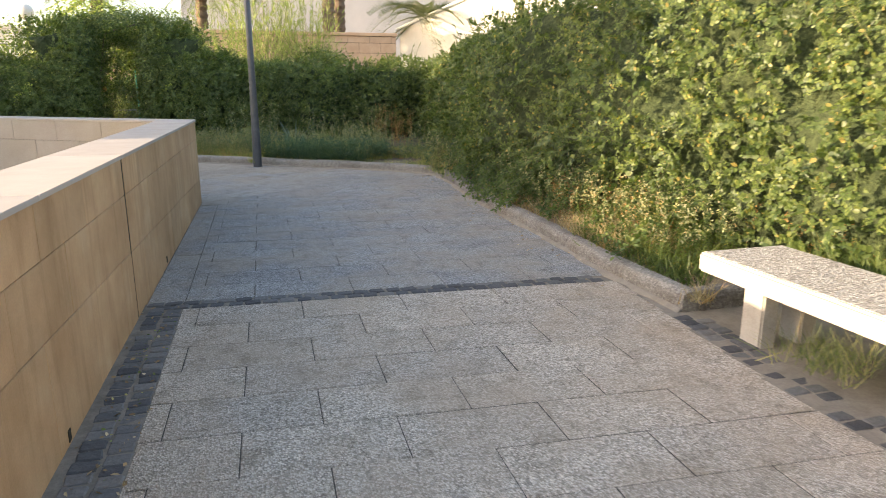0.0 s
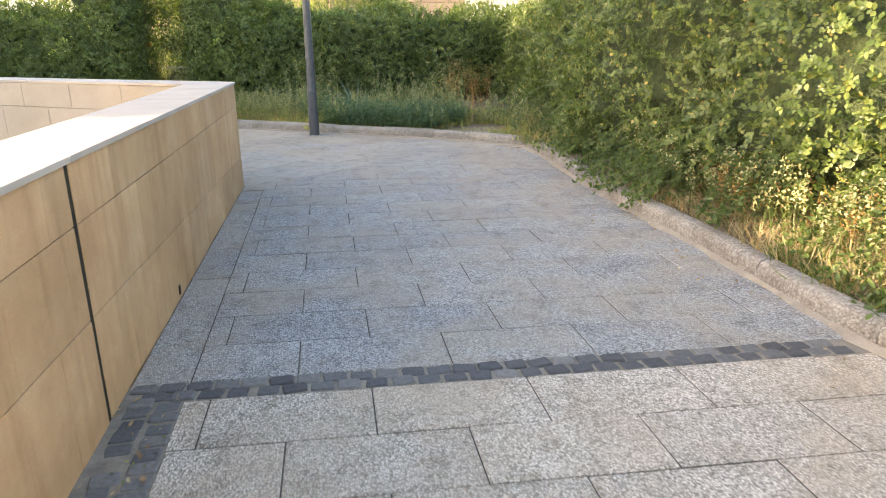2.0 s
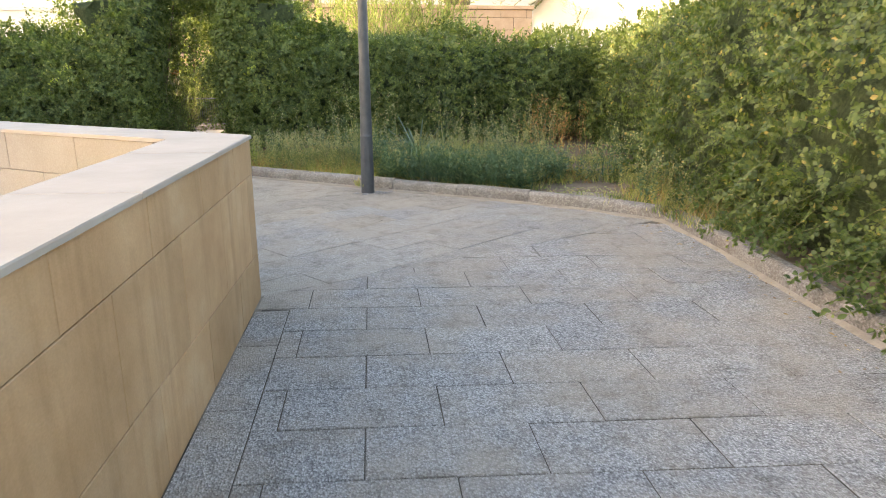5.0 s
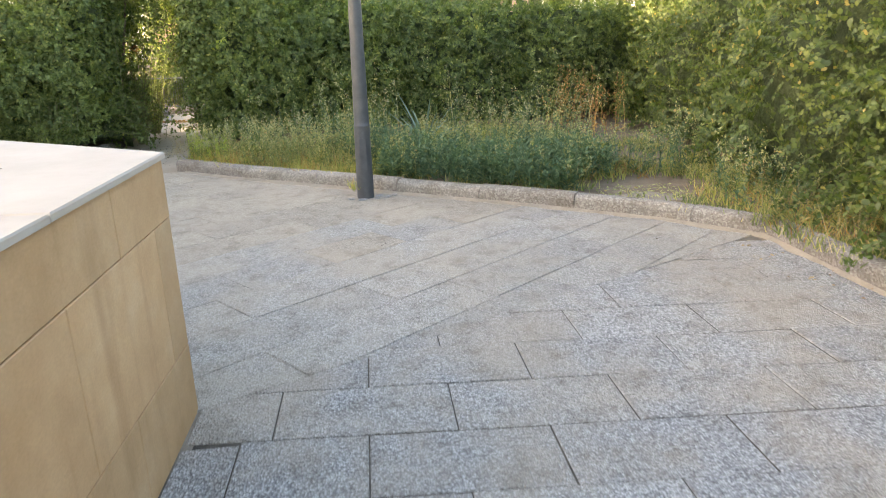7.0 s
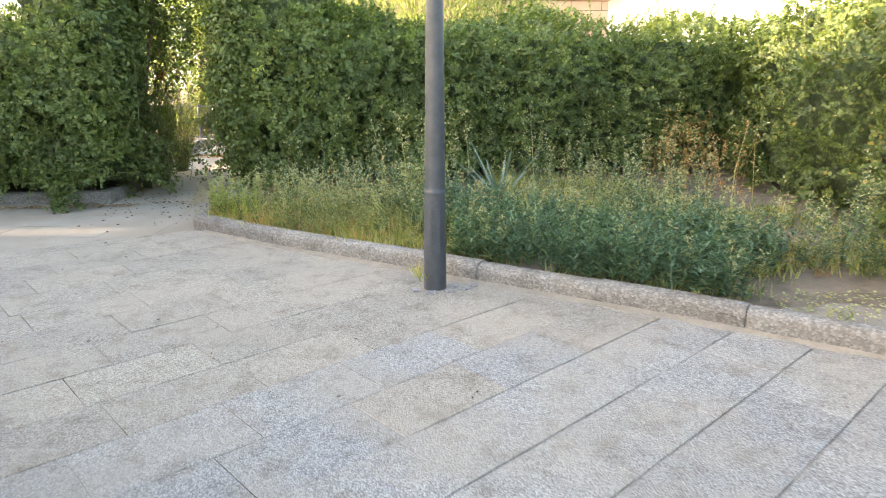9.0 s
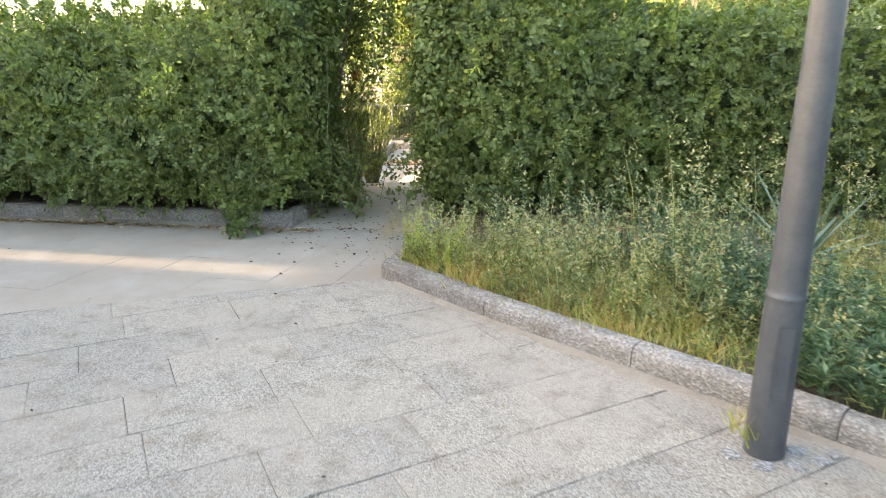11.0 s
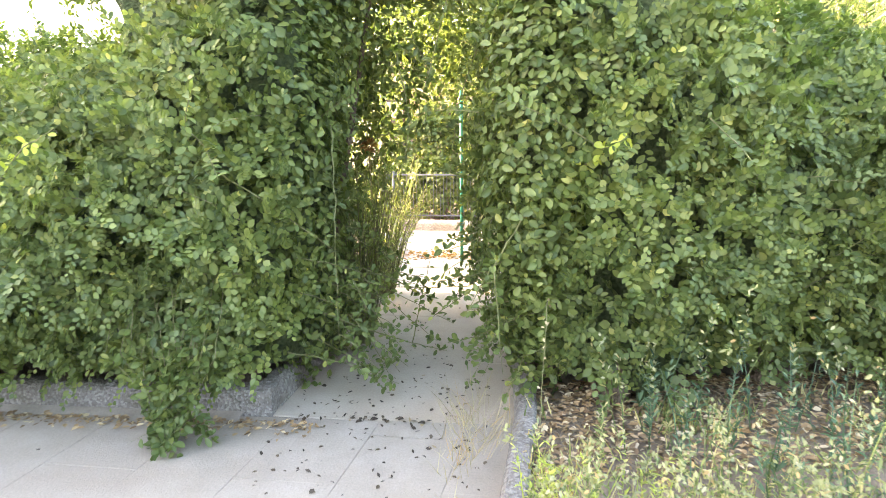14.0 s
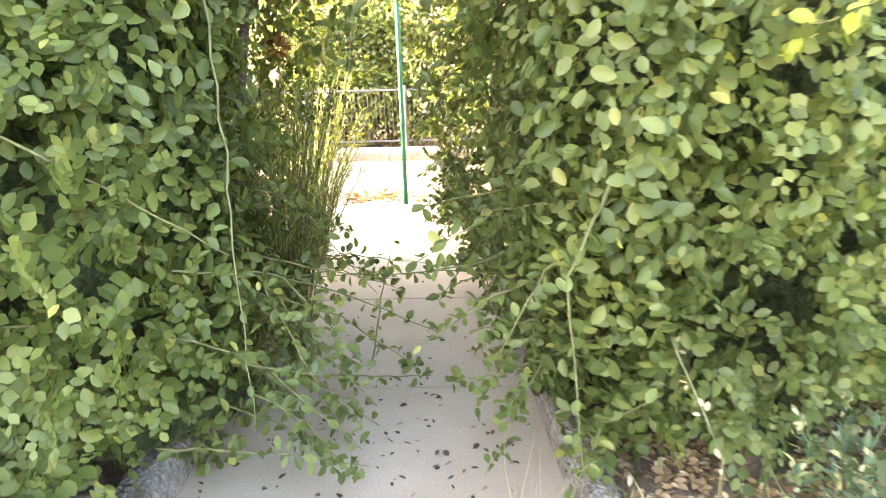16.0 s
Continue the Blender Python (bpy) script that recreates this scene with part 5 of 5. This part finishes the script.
def agave(x, y):
    root = empty("agave", (x, y, 0.08))
    g = random.Random(5)
    for i in range(15):
        a = i * 2.4
        up = g.uniform(0.6, 2.2)
        L = g.uniform(0.6, 0.9)
        d = Vector((math.cos(a), math.sin(a), up)).normalized()
        s = d.cross(Vector((0, 0, 1))).normalized()
        verts, faces = [], []
        for j in range(6):
            t = j / 5
            c0 = d * L * t + Vector((0, 0, -0.12 * t * t))
            w = 0.024 * (1 - t) ** 0.7 * (0.6 + 1.2 * t if t < 0.35 else 1.02) + 0.001
            nrm = s.cross(d)
            verts += [c0 - s * w, c0 - nrm * 0.012 * (1 - t), c0 + s * w]
        for j in range(5):
            for k2 in range(2):
                faces.append((3 * j + k2, 3 * j + k2 + 1, 3 * j + k2 + 4, 3 * j + k2 + 3))
        me = mesh_of("leaf", verts, faces, M_AGAVE, True)
        part("leaf", me, None, root)
    return tagged(root, "grey-green spiky agave rosette among the weeds", "agave")


agave(0.66, 16.35)

# ---- sand, litter and fallen leaves ----


def drift(line, w0, w1, side, name, label):
    """A thin wedge of blown sand along the foot of a kerb."""
    pts = [Vector((*p, 0)) for p in line]
    g = random.Random(9)
    verts, faces, rows = [], [], []
    for i in range(len(pts) - 1):
        m = max(2, int((pts[i + 1] - pts[i]).length / 0.15))
        for j in range(m):
            rows.append((pts[i].lerp(pts[i + 1], j / m), (pts[i + 1] - pts[i]).normalized()))
    for q, d in rows:
        s = Vector((-d.y, d.x, 0)) * side
        w = g.uniform(w0, w1)
        verts += [q - s * 0.01 + Vector((0, 0, 0.022)), q + s * w * 0.45 + Vector((0, 0, 0.012)), q + s * w + Vector((0, 0, -0.006))]
    for i in range(len(rows) - 1):
        for k2 in range(2):
            faces.append((3 * i + k2, 3 * i + k2 + 1, 3 * i + k2 + 4, 3 * i + k2 + 3))
    ob = part(name, mesh_of(name, verts, faces, M_SAND, True))
    return tagged(ob, label, "sand", kind="structure")


drift(KERB, 0.02, 0.075, 1, "sand_drift", "pale sand gathered along the kerb")
drift([(-9, 16.7), (-3.46, 17.03)], 0.04, 0.1, -1, "sand_drift_planter", "sand and grit at the planter kerb")


def litter(name, label, x, y, z, size, mat, rng, curl=0.35):
    n = len(x)
    at = np.stack([x, y, np.broadcast_to(z, n) + rng.uniform(0.002, 0.008, n)], -1)
    a = rng.uniform(0, 6.283, n)
    along = unit(np.stack([np.cos(a), np.sin(a), rng.normal(0, curl * 0.4, n)], -1))
    face = unit(np.stack([rng.normal(0, curl, n), rng.normal(0, curl, n), np.ones(n)], -1))
    L = size * rng.uniform(0.5, 1.25, n)
    ob = part(name, scatter(name, at, along, face, L, L * rng.uniform(0.5, 0.95, n), mat))
    return tagged(ob, label, "leaves", kind="stuff")


n = 5200
lx = rg.uniform(-2.1, 0.2, n)
litter("leaf_litter", "brown fallen leaves covering the soil under the hedge", lx, 17.15 + 0.24 * (lx + 1.95) - 0.05 - rg.uniform(0, 1, n) ** 1.5 * 1.0 + 0.35, 0.088, 0.042, M_LITTER, rg)
n = 1500
lx = rg.uniform(-9, -3.2, n)
litter("kerb_litter", "dry leaves swept against the planter kerb", lx, 16.98 + 0.055 * (lx + 3.46) * 1.0 - 0.02 - np.abs(rg.normal(0, 0.06, n)), 0.005, 0.038, M_LITTER, rg)
n = 300
litter("path_leaves", "small dark shed leaves on the path", rg.uniform(-3.4, -2.3, n), 17.0 + rg.normal(0.35, 0.75, n), 0.004, 0.028, M_DARKLEAF, rg, 0.5)
n = 420
litter("dry_heap", "rust-brown dry leaves heaped across the far path", rg.normal(-3.35, 0.4, n), rg.normal(21.2, 0.12, n), 0.004, 0.05, M_RUST, rg, 0.6)
n = 45
litter("seam_leaves", "dark leaves caught in the path's seam", rg.uniform(-3.4, -2.6, n), rg.normal(17.05, 0.02, n), 0.004, 0.034, M_DARKLEAF, rg)
n = 160
litter("plaza_leaves", "a few small leaves strewn on the paving", rg.uniform(-5.5, 2.2, n), rg.uniform(12.0, 16.8, n), 0.004, 0.022, M_DARKLEAF, rg, 0.5)
n = 150
ly = rg.uniform(5.2, 12.0, n)
litter("walk_leaves", "small dry leaves on the walk beside the kerb", np.interp(ly, KY[::-1][:7], KX[::-1][:7]) - np.abs(rg.normal(0, 0.25, n)), ly, 0.005, 0.028, M_LITTER, rg, 0.5)
n = 130
litter("gutter_litter", "bits of dry leaf in the cobble gutter", rg.uniform(-1.02, -0.8, n), rg.uniform(2.5, 6.1, n), 0.002, 0.028, M_LITTER, rg, 0.5)
n = 60
litter("gutter_moss", "tiny weeds between the gutter cobbles", rg.uniform(-0.98, -0.8, n), rg.uniform(2.5, 6.1, n), 0.004, 0.02, M_GRASS, rg, 0.9)
n = 340
litter("bed_rubble", "pale grit on the bare corner of the bed", rg.uniform(1.75, 2.5, n), 12.9 + rg.uniform(0, 0.5, n), 0.1, 0.03, M_SEED, rg, 0.6)
gp = random.Random(31)
ring = [(2.1 + (0.48 + gp.uniform(-0.12, 0.12)) * math.cos(a * 0.3491), 13.05 + (0.24 + gp.uniform(-0.07, 0.07)) * math.sin(a * 0.3491), 0.068) for a in range(18)]
bare = part("bare_sand", mesh_of("bare_sand", [(2.1, 13.05, 0.102)] + ring, [(0, i + 1, (i + 1) % 18 + 1) for i in range(18)], M_SAND, True))
tagged(bare, "pale bare sand at the corner of the bed", "sand", kind="structure")
# wall blemishes: weep holes
for yy, zz in ((7.26, 0.03), (4.4, 0.02)):
    fx = -0.893 - 0.029 * (10.36 - yy)
    wh = part("weep_hole", box_bm(fx - 0.02, fx + 0.003, yy - 0.02, yy + 0.02, zz - 0.015, zz + 0.04, 0.004, 1), M_DARK)
    tagged(wh, "small dark weep hole in the sandstone wall", "hole")

# ---- through the opening: broom shrub, green post, mesh fence, far bushes ----


def spray(name, label, centre, height, radius, count, mat, rng, leaf=0.06, wide=0.25, category="shrub"):
    """A shrub of many thin rising twigs with small leaves."""
    root = empty(name, (centre[0], centre[1], centre[2]))
    stems, at, al = [], [], []
    for i in range(count):
        a, r = rng.uniform(0, 6.283), radius * rng.uniform(0.2, 1) ** 0.7
        tip = Vector((r * math.cos(a), r * math.sin(a), height * rng.uniform(0.55, 1.0)))
        pts = [Vector((tip.x * 0.15, tip.y * 0.15, 0)), Vector((tip.x * 0.45, tip.y * 0.45, tip.z * 0.55)), tip]
        stems.append(tube(pts, [0.006, 0.004, 0.0015], 3))
        for j in range(34):
            w = rng.uniform(0.06, 1)
            b = pts[0].lerp(pts[1], w * 2) if w < 0.5 else pts[1].lerp(pts[2], w * 2 - 1)
            at.append(tuple(b))
            al.append(tuple((tip.normalized() * 0.9 + Vector(rng.normal(0, 0.5, 3)))))
    part("twig_mass", mesh_of("twig_mass", *joined(stems), M_TWIG), None, root)["kind"] = "stuff"
    n = len(at)
    part("foliage", scatter("foliage", np.array(at), np.array(al), unit(rng.normal(size=(n, 3))), leaf * rng.uniform(0.6, 1.2, n), leaf * wide, mat), None, root)["kind"] = "stuff"
    return tagged(root, label, category)


spray("broom_shrub", "feathery grey-green shrub leaning into the opening", (-3.3, 18.25, 0.0), 1.3, 0.36, 110, M_FEATHER, rg, 0.045, 0.25)
spray("broom_shrub", "feathery grey-green shrub leaning into the opening", (-3.45, 19.5, 0.0), 1.25, 0.5, 90, M_FEATHER, rg, 0.045, 0.25)
post = part("green_post", mesh_of("green_post", *tube([(0, 0, -0.05), (0, 0, 1.0), (0, 0, 1.8)], [0.018, 0.018, 0.018], 10), M_GREEN_PAINT, True))
post.location = (-2.95, 20.95, 0)
tagged(post, "slim green-painted metal post", "post")
fence = empty("mesh_fence", (-5.5, 23.6, 0))
for i in range(5):
    part("fence_post", mesh_of("fence_post", *tube([(i * 1.2, 0, 0), (i * 1.2, 0, 0.75)], 0.02, 8), M_METAL), None, fence)
for j in range(2):
    part("fence_rail", mesh_of("fence_rail", *tube([(0, 0, 0.1 + 0.6 * j), (4.8, 0, 0.1 + 0.6 * j)], 0.012, 6), M_METAL), None, fence)
part("fence_mesh", mesh_of("fence_mesh", *joined([tube([(0.05 * i, 0.0, 0.05), (0.05 * i, 0, 0.74)], 0.0035, 4) for i in range(97)]), M_METAL), None, fence)["kind"] = "stuff"
tagged(fence, "low grey wire-mesh fence beyond the path", "fence")


def bush(name, label, centre, radii, count, size, mat, category="bush"):
    root = empty(name, (centre[0], centre[1], 0))
    z = centre[2]
    g = np.random.default_rng(int(abs(centre[0] * 31 + centre[1] * 17)))
    k2 = 0
    for dx, dy, dz, f in ((0, 0, 0, 1.0), (0.6, -0.2, 0.25, 0.62), (-0.55, -0.1, 0.1, 0.68), (0.1, -0.4, 0.5, 0.55), (-0.2, 0.1, 0.62, 0.5)):
        c0 = (dx * radii[0], dy * radii[1], z + dz * radii[2])
        part("crown", blob_leaves("crown", c0, [r * f for r in radii], int(count * f * f / 2.2), size, mat, g, 0.6), None, root)["kind"] = "stuff"
    for a in range(4):
        w = a * 1.6
        part("limb", mesh_of("limb", *limb((0.05 * math.cos(w), 0.05 * math.sin(w), -0.06), (0.5 * radii[0] * math.cos(w), 0.5 * radii[1] * math.sin(w), z), 0, 0.04)[1], M_BARK), None, root)
    return tagged(root, label, category, group="bushes beyond the hedge")


bush("bush", "sunlit yellow-green bush beyond the fence", (-4.6, 26.0, 2.2), (2.2, 1.2, 2.0), 9000, 0.09, M_FEATHER)
bush("bush", "dark green bush beyond the fence", (-3.75, 24.6, 0.95), (0.9, 0.5, 0.8), 4200, 0.07, M_LEAF)
bush("bush", "dense dark green low bush along the fence", (-3.6, 24.1, 0.38), (1.9, 0.35, 0.5), 9000, 0.07, M_LEAF)
bush("bush", "sunlit yellow-green bush beyond the fence", (-1.9, 24.5, 1.6), (1.4, 1.0, 1.5), 6500, 0.08, M_LEAF_SUN)
bush("bush", "sunlit yellow-green bush beyond the fence", (-2.0, 21.6, 0.9), (0.75, 0.8, 0.9), 2600, 0.06, M_LEAF_SUN)
bush("bush", "grey-green bush behind the planter hedge", (-6.6, 24.5, 1.6), (2.0, 1.2, 1.6), 3600, 0.08, M_LEAF)
bush("bush", "low sunlit bush behind the clipped hedge", (-7.5, 21.0, 0.9), (1.6, 1.0, 0.8), 3000, 0.06, M_LEAF_SUN)

# ---- distance ----
spray("feathery_bamboo", "tall feathery yellow-green shrub behind the hedge", (0.3, 21.2, 0), 4.6, 1.3, 150, M_FEATHER, rg, 0.17, 0.12)
spray("feathery_bamboo", "tall feathery yellow-green shrub behind the hedge", (1.6, 22.0, 0), 4.2, 1.1, 120, M_FEATHER, rg, 0.17, 0.12)
spray("feathery_bamboo", "tall feathery yellow-green shrub behind the hedge", (-0.9, 22.6, 0), 4.0, 0.9, 80, M_FEATHER, rg, 0.15, 0.12)
bush("bush", "yellowish bush before the block wall", (1.9, 21.2, 1.9), (0.8, 0.5, 0.55), 1700, 0.06, M_LEAF_SUN)

far_wall = empty("block_wall", (0, 30.0, 0))
part("wall_body", box_bm(-6, 5.9, 0.02, 0.3, -0.06, 3.4, 0), M_BED, far_wall)
for r in range(9):
    z0 = -0.1 + 0.4 * r
    xs = [-6 + 0.9 * i + (0.45 if r % 2 else 0) for i in range(14)]
    for a in xs:
        b = min(a + 0.9, 5.9)
        if b - a > 0.1 and r > 3:
            part("block", box_bm(a + 0.006, b - 0.006, 0, 0.05, z0 + 0.006, min(z0 + 0.4, 3.36) - 0.006, 0.008, 1), M_PEACH, far_wall)
part("wall_coping", box_bm(-6.0, 5.95, -0.06, 0.36, 3.37, 3.5, 0.015, 1), M_PEACH, far_wall)
tagged(far_wall, "peach-coloured block boundary wall", "wall", kind="structure")


def gable_house():
    root = empty("white_building", (12.0, 30.5, 0))
    root.rotation_euler = (0, 0, radians(-35))
    bm = bmesh.new()
    prof = [(-6.15, -0.06), (9, -0.06), (9, 7.5), (1.5, 6.8), (-6.15, 3.95)]
    a = [bm.verts.new((x, 0, z)) for x, z in prof]
    b = [bm.verts.new((x, 9, z)) for x, z in prof]
    bm.faces.new(a), bm.faces.new(b[::-1])
    for i in range(5):
        j = (i + 1) % 5
        bm.faces.new((a[j], a[i], b[i], b[j]))
    bmesh.ops.recalc_face_normals(bm, faces=bm.faces[:])
    part("wall", bm, M_WHITE, root)
    part("roof_edge", mesh_of("roof_edge", *joined([tube([(-6.3, -0.04, 3.97), (1.5, -0.04, 6.87), (9, -0.04, 7.57)], 0.07, 6)]), M_WHITE), None, root)
    return tagged(root, "sunlit white rendered building with a sloping roofline", "building")


gable_house()


def plain_building(name, label, x0, x1, y0, y1, h, mat, rows, cols):
    root = empty(name, ((x0 + x1) / 2, y0, 0))
    w = (x1 - x0) / 2
    part("wall", box_bm(-w, w, 0, y1 - y0, -0.06, h, 0.03, 1), mat, root)
    part("roof_parapet", box_bm(-w - 0.1, w + 0.1, -0.1, y1 - y0 + 0.1, h + 0.001, h + 0.35, 0.03, 1), mat, root)
    for r in range(rows):
        for c0 in range(cols):
            xx, zz = -w + (c0 + 0.5) * 2 * w / cols, 1.2 + r * 3.1
            part("window", box_bm(xx - 0.6, xx + 0.6, -0.05, -0.003, zz, zz + 1.4, 0.02, 1), M_POLE, root, "dark window in the facade")
    return tagged(root, label, "building", group="buildings in the distance")


plain_building("pale_building", "pale grey-pink rendered building behind the palms", -4, 34, 52, 64, 13, M_FARWALL, 0, 0)
plain_building("low_building", "low pale flat-roofed house far off", -26.0, -17.0, 62, 70, 5.6, M_WHITE, 1, 4)
plain_building("low_building", "low pale flat-roofed house far off", -15.8, -9.5, 70, 76, 4.6, M_WHITE, 1, 3)


def palm(x, y, height, r, fronds, label, seed, frond=2.4, trunk_only=False):
    root = empty("palm_tree", (x, y, 0))
    g = np.random.default_rng(seed)
    n = int(height / 0.16)
    pts = [(0.12 * math.sin(i / n * 1.4), 0, height * i / n - 0.05) for i in range(n + 1)]
    part("trunk", mesh_of("trunk", *tube(pts, [r * (1.12 if i % 2 else 0.9) for i in range(n + 1)], 12), M_BARK), None, root, "ringed fibrous palm trunk")
    top = Vector(pts[-1])
    for f in range(fronds):
        a, up = g.uniform(0, 6.283), g.uniform(-0.35, 1.3)
        d = Vector((math.cos(a), math.sin(a), up)).normalized()
        L = frond * g.uniform(0.8, 1.15)
        spine = [top + d * L * t + Vector((0, 0, -0.62 * L * t * t)) for t in np.linspace(0, 1, 9)]
        v1, f1 = tube(spine, [0.02 * (1 - 0.85 * i / 8) for i in range(9)], 4)
        rib = part("frond", mesh_of("frond", v1, f1, M_TWIG), None, root)
        t = np.linspace(0.12, 1, 46)
        at = np.array([tuple(top + d * L * q + Vector((0, 0, -0.62 * L * q * q))) for q in t])
        side = np.array(d.cross(Vector((0, 0, 1))).normalized())
        both = np.concatenate([at, at])
        s = np.r_[np.ones(46), -np.ones(46)][:, None]
        along = unit(side * s + np.array(d) * 0.7 + np.array([0, 0, -0.35]) + g.normal(0, 0.08, (92, 3)))
        ln = 0.22 * frond * (1 - 0.65 * np.abs(np.r_[t, t] - 0.45))
        part("leaflets", scatter("leaflets", both, along, np.tile((0, 0, 1.0), (92, 1)), ln, 0.05, M_PALM, BLADE, BLADE_TRI), None, rib)["kind"] = "stuff"
    return tagged(root, label, "palm tree", group="palm trees")


palm(3.5, 33.5, 9.0, 0.27, 22, "tall palm with a rough brown trunk", 1, 3.0)
palm(4.1, 34.2, 9.5, 0.25, 22, "tall palm with a rough brown trunk", 2, 3.0)
palm(8.0, 34.0, 4.6, 0.22, 24, "short palm with drooping grey-green fronds", 3, 3.0)
palm(-1.9, 33.0, 5.3, 0.24, 22, "palm half hidden behind shrubs", 4, 2.6)
palm(-6.6, 37.0, 5.4, 0.26, 26, "date palm with arching fronds", 5, 2.8)


def street_lamp(x, y):
    root = empty("street_lamp", (x, y, 0))
    part("pole", mesh_of("pole", *tube([(0, 0, -0.05), (0, 0, 2), (0, 0, 3.72)], [0.06, 0.05, 0.045], 10), M_POLE, True), None, root)
    bm = bmesh.new()
    bmesh.ops.create_uvsphere(bm, u_segments=20, v_segments=12, radius=0.26)
    bmesh.ops.translate(bm, verts=bm.verts, vec=(0, 0, 3.98))
    for f in bm.faces:
        f.smooth = True
    part("globe", bm, M_WHITE, root, "milky white globe")
    part("collar", mesh_of("collar", *tube([(0, 0, 3.68), (0, 0, 3.78)], [0.1, 0.12], 12), M_POLE), None, root)
    return tagged(root, "distant street lamp with a white globe", "street lamp")


street_lamp(-7.6, 30.0)
rail = empty("railing", (-11.0, 34.0, 0))
for i in range(14):
    part("post", mesh_of("post", *tube([(i * 0.5, 0, 0), (i * 0.5, 0, 3.05)], 0.025, 6), M_POLE), None, rail)
for zz in (2.5, 3.05):
    part("rail", mesh_of("rail", *tube([(0, 0, zz), (6.5, 0, zz)], 0.03, 6), M_POLE), None, rail)
tagged(rail, "dark metal railing beyond the hedge", "railing")

for i, (dx, dy) in enumerate(((0.13, 0.02), (0.2, -0.04), (-0.13, -0.05), (0.1, -0.1), (-0.03, -0.12), (0.26, 0.03))):
    g = random.Random(90 + i)
    poly = [((0.03 + g.uniform(0, 0.03)) * math.cos(a), (0.025 + g.uniform(0, 0.02)) * math.sin(a)) for a in (0.2, 1.3, 2.4, 3.6, 5.0)]
    fr = part("paving_fragment", mesh_of("paving_fragment", *prism(poly, 0.0, 0.009, 0.003), M_SLAB_GREY))
    fr.matrix_world = pose(-0.15 + dx, 13.94 + dy, 0.0, 0, 0, i * 50)
    tagged(fr, "small broken grey stone at the post's foot", "stone", group="broken stones at the post")

# leafy shoots leaning out over the path from both hedge ends
ro = np.random.default_rng(404)
for i in range(24):
    left = i % 2 == 0
    x0, y0, z0 = (-3.36 if left else -2.08) + ro.normal(0, 0.03), ro.uniform(17.0, 18.2), ro.uniform(0.35, 0.95)
    reach = ro.uniform(0.3, 0.62) if left else -ro.uniform(0.2, 0.42)
    branch([(x0, y0, z0), (x0 + 0.5 * reach, y0 + ro.normal(0, 0.06), z0 - 0.06), (x0 + reach, y0 + ro.normal(0, 0.12), max(0.06, z0 - ro.uniform(0.2, 0.5)))], 0.043, M_LEAF, 40, 0.0035)

# tall dry flower head standing in the opening
fl = empty("dry_flower", (-3.3, 18.6, 0.08))
part("stalk", mesh_of("stalk", *tube([(0, 0, 0), (0.01, 0, 0.6), (-0.03, 0.05, 1.22)], [0.006, 0.005, 0.004], 6), M_DRY), None, fl)
gf = np.random.default_rng(8)
dd = unit(gf.normal(size=(160, 3)))
part("head", scatter("head", np.array([-0.03, 0.05, 1.25]) + dd * 0.02, dd, unit(gf.normal(size=(160, 3))), 0.055, 0.016, M_RUST), None, fl, "spiky rust-brown dried flower head")
tagged(fl, "tall dried thistle-like flower in the opening", "flower")
